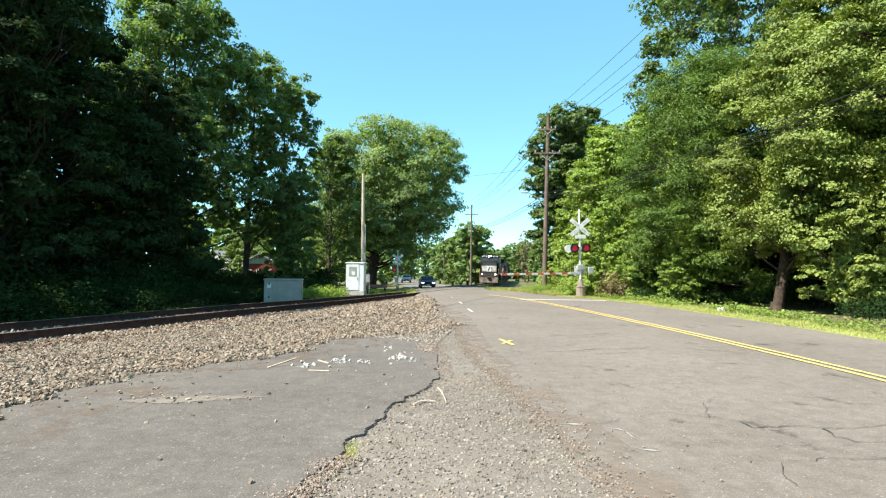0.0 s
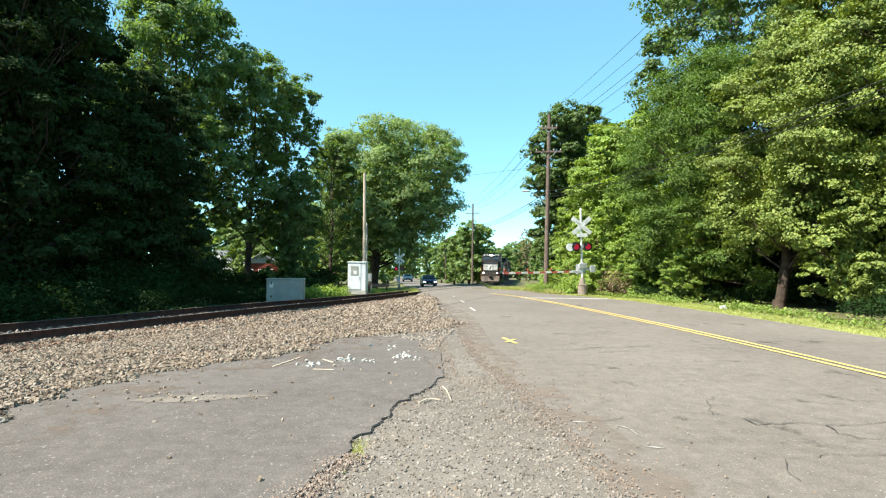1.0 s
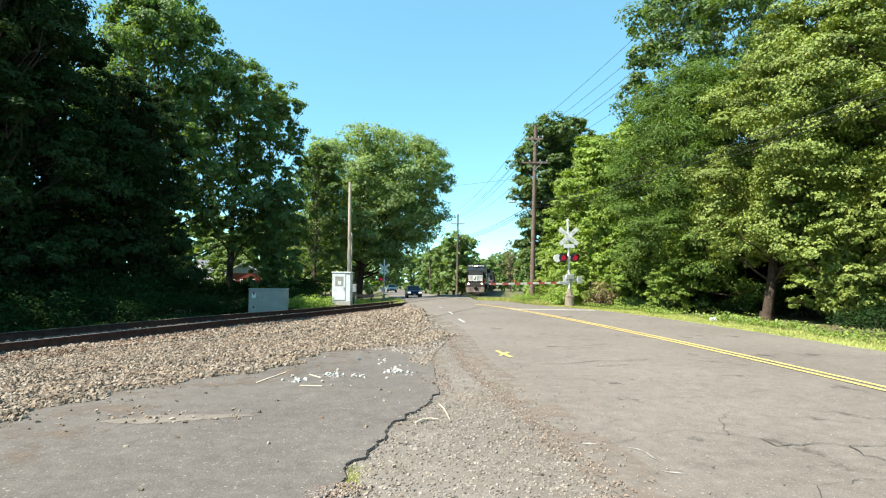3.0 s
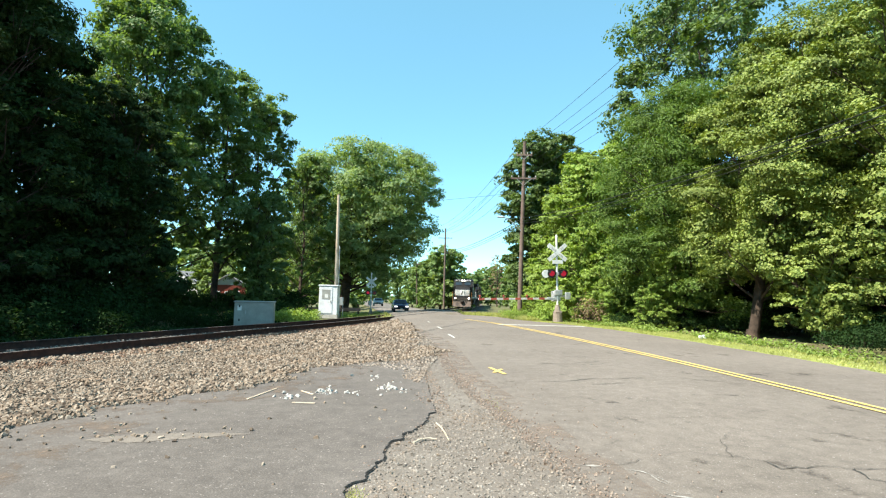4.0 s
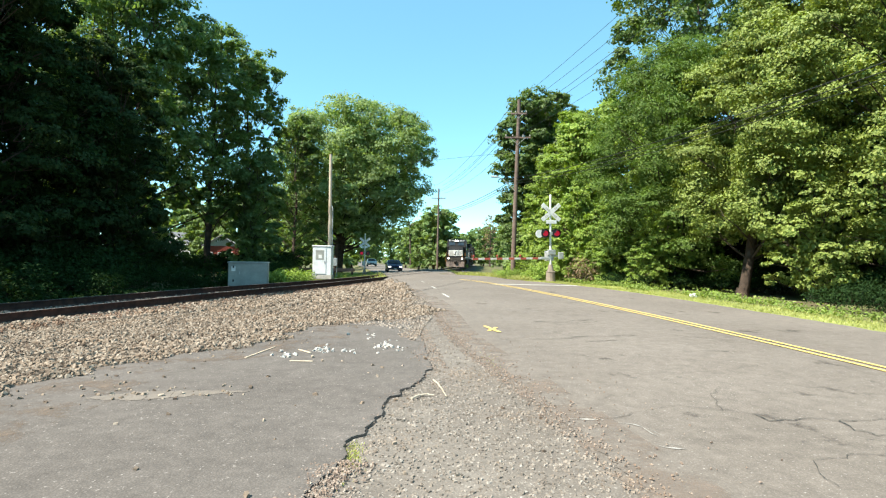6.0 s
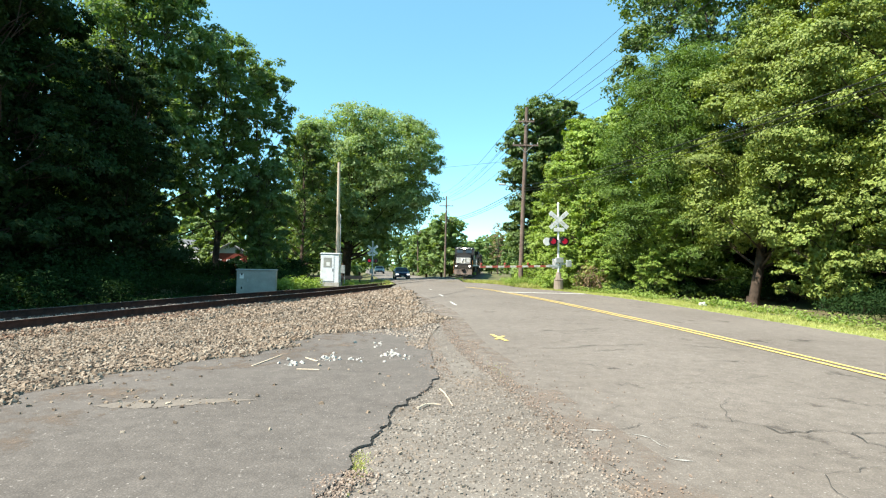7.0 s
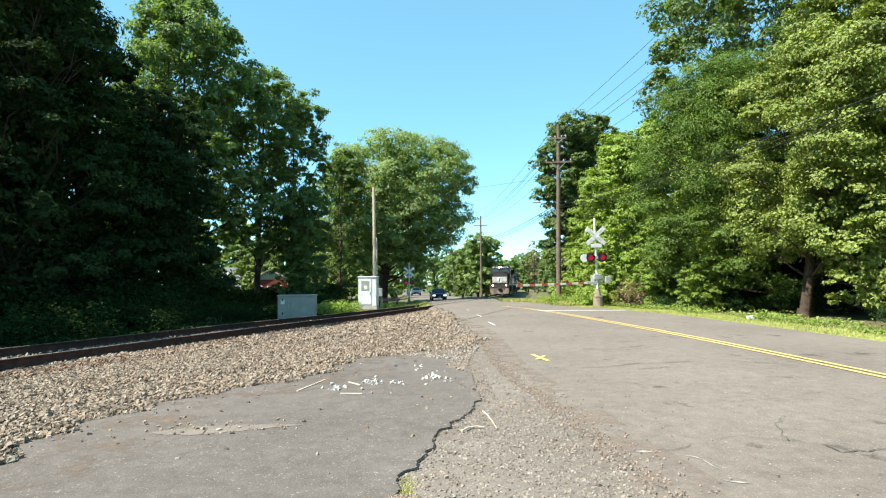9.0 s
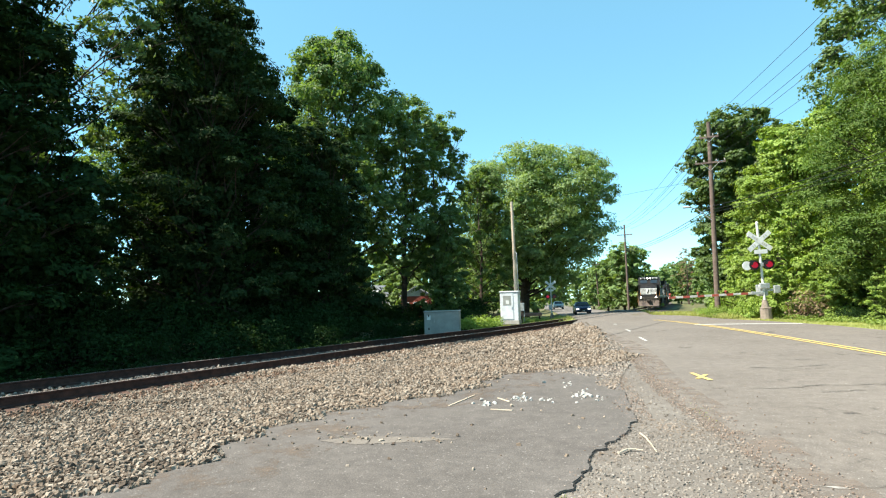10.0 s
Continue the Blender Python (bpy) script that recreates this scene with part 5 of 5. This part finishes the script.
def hopper(m, label):
    th = thing("freight_car", m, label, "freight car", "freight cars of the train")
    body = prism(B(), [(-1.5, 1.3), (1.5, 1.3), (1.55, 3.6), (1.1, 4.1), (-1.1, 4.1), (-1.55, 3.6)], 1, 0.6, 15.4)
    part("body", body, M_LOCOBLACK, th)
    for i in range(9):
        for s in (-1, 1):
            part("rib", box(B(), (s * 1.56, 1.4 + i * 1.65, 2.4), (0.08, 0.12, 2.1), 0.01), M_LOCOBLACK, th)
    wheelset_truck(th, 2.6), wheelset_truck(th, 13.4)
    return th


def on_track(y0, length):
    """The pose of a vehicle whose front is at y0 on the track."""
    a = Vector((float(track_x(y0)), y0, float(rail_z(y0)) + 0.02))
    y1 = y0 + length * 0.97
    b = Vector((float(track_x(y1)), y1, float(rail_z(y1)) + 0.02))
    d = (b - a).normalized()
    return Matrix.LocRotScale(a, d.to_track_quat("Y", "Z"), None)


NOSE_Y = 86.0
locomotive(on_track(NOSE_Y, 21), "black freight locomotive with white nose stripes and lit headlights", True)
locomotive(on_track(NOSE_Y + 21.6, 21), "second black freight locomotive coupled behind the first", False)
for i in range(3):
    hopper(on_track(NOSE_Y + 43.3 + 15.4 * i, 15), "long dark freight car coupled behind the locomotives")

# ---- cars, houses, fences ----


def car(m, paint, label, lights=False):
    """A car; its front is at y = -2.2."""
    th = thing("car", m, label, "car", "cars")
    side = [(-2.2, 0.35), (2.15, 0.35), (2.2, 0.75), (2.12, 0.98), (1.55, 1.02), (0.95, 1.45), (-0.35, 1.47), (-1.05, 1.0), (-2.0, 0.86), (-2.2, 0.65)]
    bm = prism(B(), side, 0, -0.9, 0.9)
    for v in bm.verts:
        if v.co.z > 1.2:
            v.co.x *= 0.76
        elif v.co.z > 0.95:
            v.co.x *= 0.95
    bmesh.ops.bevel(bm, geom=bm.edges[:], offset=0.05, segments=2, affect="EDGES")
    body = part("body", bm, paint, th)
    ws = B()
    ws.faces.new([ws.verts.new(v) for v in ((-0.74, -1.03, 1.07), (0.74, -1.03, 1.07), (0.6, -0.45, 1.42), (-0.6, -0.45, 1.42))])
    bmesh.ops.solidify(ws, geom=ws.faces[:], thickness=-0.02)
    part("windscreen", ws, M_GLASS, body)
    for s in (-1, 1):
        part("headlight", box(B(), (s * 0.66, -2.17, 0.7), (0.36, 0.1, 0.16), 0.03), M_CARLIGHT if lights else M_SIGNWHITE, body)
        part("mirror", box(B(), (s * 0.98, -0.75, 1.02), (0.18, 0.1, 0.13), 0.03), paint, body)
        for y in (-1.4, 1.35):
            w = part("wheel", rod(B(), (s * 0.7, y, 0.32), (s * 0.91, y, 0.32), 0.32, 0.31, 18), M_TYRE, th)
            part("rim", rod(B(), (s * 0.88, y, 0.32), (s * 0.925, y, 0.32), 0.2, 0.19, 14), M_GALV, w)
    part("grille", box(B(), (0, -2.2, 0.62), (0.8, 0.05, 0.2), 0.02), M_BLACK, body)
    part("bumper", box(B(), (0, -2.2, 0.42), (1.6, 0.08, 0.16), 0.03), M_BLACK, body)
    part("front_plate", box(B(), (0, -2.25, 0.46), (0.3, 0.02, 0.14), 0.004), M_SIGNWHITE, body)
    return th


car(pose(1.15, 69.0, gz(1.15, 69.0) + 0.05, 0, 0, 4), M_CARBLUE, "dark blue car waiting on the road beyond the crossing", True)
car(pose(-2.4, 108.0, gz(-2.4, 108) + 0.03, 0, 0, 4), M_CARSILVER, "silver car waiting farther down the road")
car(pose(-11.0, 50.5, gz(-11.0, 50.5), 0, 0, 80), M_CARRED, "red car parked behind the trees")
car(pose(-21.5, 58.5, gz(-21.5, 58.5), 0, 0, 95), M_CARSILVER, "silver car parked behind the trees")
car(pose(-25.5, 60.0, gz(-25.5, 60.0), 0, 0, 92), M_CARSILVER, "silver car parked behind the trees")


def house(m, w, d, h, wall, label):
    th = thing("house", m, label, "house", "houses")
    part("wall", box(B(), (0, 0, h / 2), (w, d, h), 0.03), wall, th)
    part("gable", prism(B(), [(-w / 2, h), (w / 2, h), (0, h + w * 0.3)], 1, -d / 2, d / 2), M_HOUSEWHITE, th, "white gable")
    for s in (-1, 1):
        ang = math.atan2(w * 0.3, w / 2)
        ln = math.hypot(w * 0.3, w / 2) + 0.3
        part("roof", box(B(), (s * w / 4 * 1.06, 0, h + w * 0.15 + 0.05), (ln, d + 0.3, 0.12), 0.02, Euler((0, s * ang, 0)).to_matrix()), M_ROOF, th, "grey shingled roof")
    for x in (-w * 0.3, 0.0, w * 0.3):
        win = part("window", box(B(), (x, -d / 2 - 0.02, h * 0.58), (w * 0.16, 0.08, h * 0.4), 0.02), M_HOUSEWHITE, th)
        part("pane", box(B(), (x, -d / 2 - 0.06, h * 0.58), (w * 0.13, 0.02, h * 0.34), 0.004), M_GLASS, win)
    return th


house(pose(-17.7, 63, gz(-17.7, 63) - 0.1, 0, 0, 12), 3.3, 4.5, 3.0, M_BRICKRED, "small house with red walls and a white gable behind the trees")
house(pose(-28.0, 82, gz(-28.0, 82) - 0.2, 0, 0, -10), 6, 7, 3.2, M_HOUSEWHITE, "white clapboard house behind the trees")
house(pose(33.5, 52, gz(33.5, 52) - 0.2, 0, 0, -60), 7, 9, 2.8, M_BRICKRED, "low red house glimpsed behind the roadside trees")
fence = thing("guard_rail", pose(-7.2, 47.0, gz(-7.2, 47) - 0.05, 0, 0, 4), "weathered reddish-brown guard rail beyond the track", "guard rail")
for x in np.arange(-4.5, 4.6, 1.5):
    part("post", box(B(), (float(x), 0.08, 0.52), (0.14, 0.14, 1.08), 0.015), M_TIE, fence)
part("beam", box(B(), (0, 0, 0.92), (9.4, 0.06, 0.26), 0.015), surface("rusty_beam", (0.4, 0.2, 0.15), (0.3, 0.16, 0.12), 3, 30), fence)

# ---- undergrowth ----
# This bush's leaf colour is darkened to paint the shade under trees.
dark_bush = bush(-15.2, 27.5, 2.0, 1.9, L_DARK, 301, 950, 0.2, "bush coloured dark for the shade under the trees")
light_bush = bush(11.2, 37.5, 1.5, 1.5, L_BUSH, 302, 1900, 0.17, "sunlit green bush at the roadside")
weed = bush(-6.2, 36.5, 1.1, 1.3, L_BUSH, 303, 2000, 0.16, "bright green weeds beside the track")


def more(ob, x, y, s, turn, lift=0.0):
    c = copy_thing(ob, pose(x, y, gz(x, y) - 0.03 + lift, 0, 0, turn))
    c.scale = (s, s, s * random.uniform(0.8, 1.15))
    return c


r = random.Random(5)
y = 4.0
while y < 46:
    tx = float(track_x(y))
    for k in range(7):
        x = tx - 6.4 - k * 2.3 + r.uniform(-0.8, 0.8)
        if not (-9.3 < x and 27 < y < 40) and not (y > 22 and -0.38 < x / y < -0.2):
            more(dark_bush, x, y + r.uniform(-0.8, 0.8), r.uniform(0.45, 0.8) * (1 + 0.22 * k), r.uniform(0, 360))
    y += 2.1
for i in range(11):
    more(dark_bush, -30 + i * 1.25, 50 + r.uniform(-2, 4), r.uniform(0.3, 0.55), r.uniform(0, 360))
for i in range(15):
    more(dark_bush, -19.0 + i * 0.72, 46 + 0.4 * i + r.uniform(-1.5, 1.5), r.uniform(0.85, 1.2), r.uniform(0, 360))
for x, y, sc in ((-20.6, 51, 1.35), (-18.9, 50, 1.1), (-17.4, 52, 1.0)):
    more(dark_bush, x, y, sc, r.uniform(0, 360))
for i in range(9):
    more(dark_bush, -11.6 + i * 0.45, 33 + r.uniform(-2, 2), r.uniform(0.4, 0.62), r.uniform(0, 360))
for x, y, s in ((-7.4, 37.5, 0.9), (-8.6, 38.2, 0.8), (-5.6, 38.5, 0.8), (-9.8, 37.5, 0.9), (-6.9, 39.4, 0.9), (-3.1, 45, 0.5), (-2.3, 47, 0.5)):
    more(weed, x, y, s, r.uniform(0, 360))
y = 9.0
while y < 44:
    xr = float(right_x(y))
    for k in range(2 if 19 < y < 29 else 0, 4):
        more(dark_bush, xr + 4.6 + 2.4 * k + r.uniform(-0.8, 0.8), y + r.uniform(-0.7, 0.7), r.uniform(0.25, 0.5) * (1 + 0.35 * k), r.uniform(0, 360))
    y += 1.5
for x, y, s in ((10.6, 39.5, 0.6), (10.0, 42.0, 0.5), (9.8, 46.0, 0.5), (11.6, 47.5, 0.8), (12.8, 50, 1.2), (9.2, 41.0, 0.4), (9.2, 43.5, 0.35)):
    more(light_bush, x, y, s, r.uniform(0, 360))
dry = bush(12.0, 33.2, 1.7, 1.1, L_DRY, 304, 900, 0.12, "dry brown brush beside the signal")


def blades(name, xy, h, mat, seed, label):
    """Grass blades, one triangle pair each."""
    rng = np.random.default_rng(seed)
    n = len(xy)
    z = ground_z(xy[:, 0], xy[:, 1])
    a = rng.uniform(0, 6.283, n)
    hh = h * rng.uniform(0.4, 1.3, n)
    w = 0.012 + 0.02 * hh
    dx, dy = np.cos(a), np.sin(a)
    b0 = np.column_stack([xy[:, 0] - dx * w, xy[:, 1] - dy * w, z])
    b1 = np.column_stack([xy[:, 0] + dx * w, xy[:, 1] + dy * w, z])
    m0 = np.column_stack([xy[:, 0] - dy * hh * 0.15, xy[:, 1] + dx * hh * 0.15, z + hh * 0.6])
    tip = np.column_stack([xy[:, 0] - dy * hh * 0.5, xy[:, 1] + dx * hh * 0.5, z + hh])
    v = np.stack([b0, b1, m0, tip], 1).reshape(-1, 3)
    k = 4 * np.arange(n)[:, None]
    f = np.concatenate([k + np.array([[0, 1, 2]]), k + np.array([[1, 3, 2]])], 1).reshape(-1, 3)
    return tagged(link(name, quick_mesh(name, v, f, mat)), label, "grass", kind="stuff")


blades("verge_grass", np.concatenate([field(6, 36, 420, lambda y: right_x(y) + 0.1, lambda y: right_x(y) + 1.4 + 0.4 * np.sin(y)),
                                      field(6, 36, 90, lambda y: right_x(y) + 1.4, lambda y: right_x(y) + 3.0)]), 0.08, L_GRASS, 401, "sunlit yellow-green grass along the road")
blades("shoulder_weeds", np.concatenate([np.column_stack([rng.normal(-0.31, 0.04, 700), rng.normal(4.53, 0.14, 700)]), np.column_stack([rng.normal(1.39, 0.04, 220), rng.normal(7.8, 0.25, 220)]),
                                         np.column_stack([rng.normal(-0.36, 0.04, 60), rng.normal(4.1, 0.2, 60)])]), 0.032, L_GRASS, 402, "small weeds growing from the broken asphalt edge")
blades("far_grass", np.concatenate([field(41, 60, 60, lambda y: left_x(y) - 6, lambda y: left_x(y) - 0.3), field(38, 62, 60, lambda y: right_x(y) + 0.2, lambda y: right_x(y) + 4)]), 0.3, L_GRASS, 403, "rough grass round the crossing")


def weeds(name, xy, h, leaf, mat, seed, label):
    """A low cover of broad-leaved weeds, higher in clumps."""
    rng = np.random.default_rng(seed)
    z = ground_z(xy[:, 0], xy[:, 1])
    top = np.array([0.45 + 0.9 * max(0.0, noise.noise((x * 0.9, y * 0.9, 4)) + 0.35) for x, y in xy]) * h
    c = np.column_stack([xy, z + 0.02 + top * rng.uniform(0.15, 1, len(xy))])
    nrm = np.array([0, 0, 0.9]) + rng.normal(0, 0.4, (len(xy), 3))
    return tagged(link(name, leaf_mesh(name, c, nrm, np.full(len(xy), leaf), mat, rng, 0.7)), label, "weeds", kind="stuff")


weeds("verge_weeds", np.concatenate([field(7, 32, 190, lambda y: right_x(y) + 1.05 + 0.3 * np.sin(y * 1.3), lambda y: right_x(y) + 1.9 + 0.4 * np.sin(y * 0.8)), field(7, 32, 14, lambda y: right_x(y) + 1.9, lambda y: right_x(y) + 3.2)]),
      0.3, 0.1, L_WEED, 404, "low green weeds at the edge of the wood")
# Weeds behind the track take the same shade-darkened leaf colour.
weeds("track_weeds", field(8, 40, 60, lambda y: track_x(y) - 8.5, lambda y: track_x(y) - 3.4), 0.35, 0.16, L_DARK, 405, "low weeds behind the track, coloured dark for shade")

bag = B()
bmesh.ops.create_icosphere(bag, subdivisions=2, radius=0.16)
for v in bag.verts:
    v.co *= 0.75 + 0.5 * noise.noise(v.co * 9)
    v.co.z = max(0.0, v.co.z * 0.7 + 0.06)
litter = part("litter", bag, M_SIGNWHITE, None)
litter.location = (10.85, 18.9, gz(10.85, 18.9) + 0.03)
tagged(litter, "crumpled white litter lying on the grass verge", "litter")
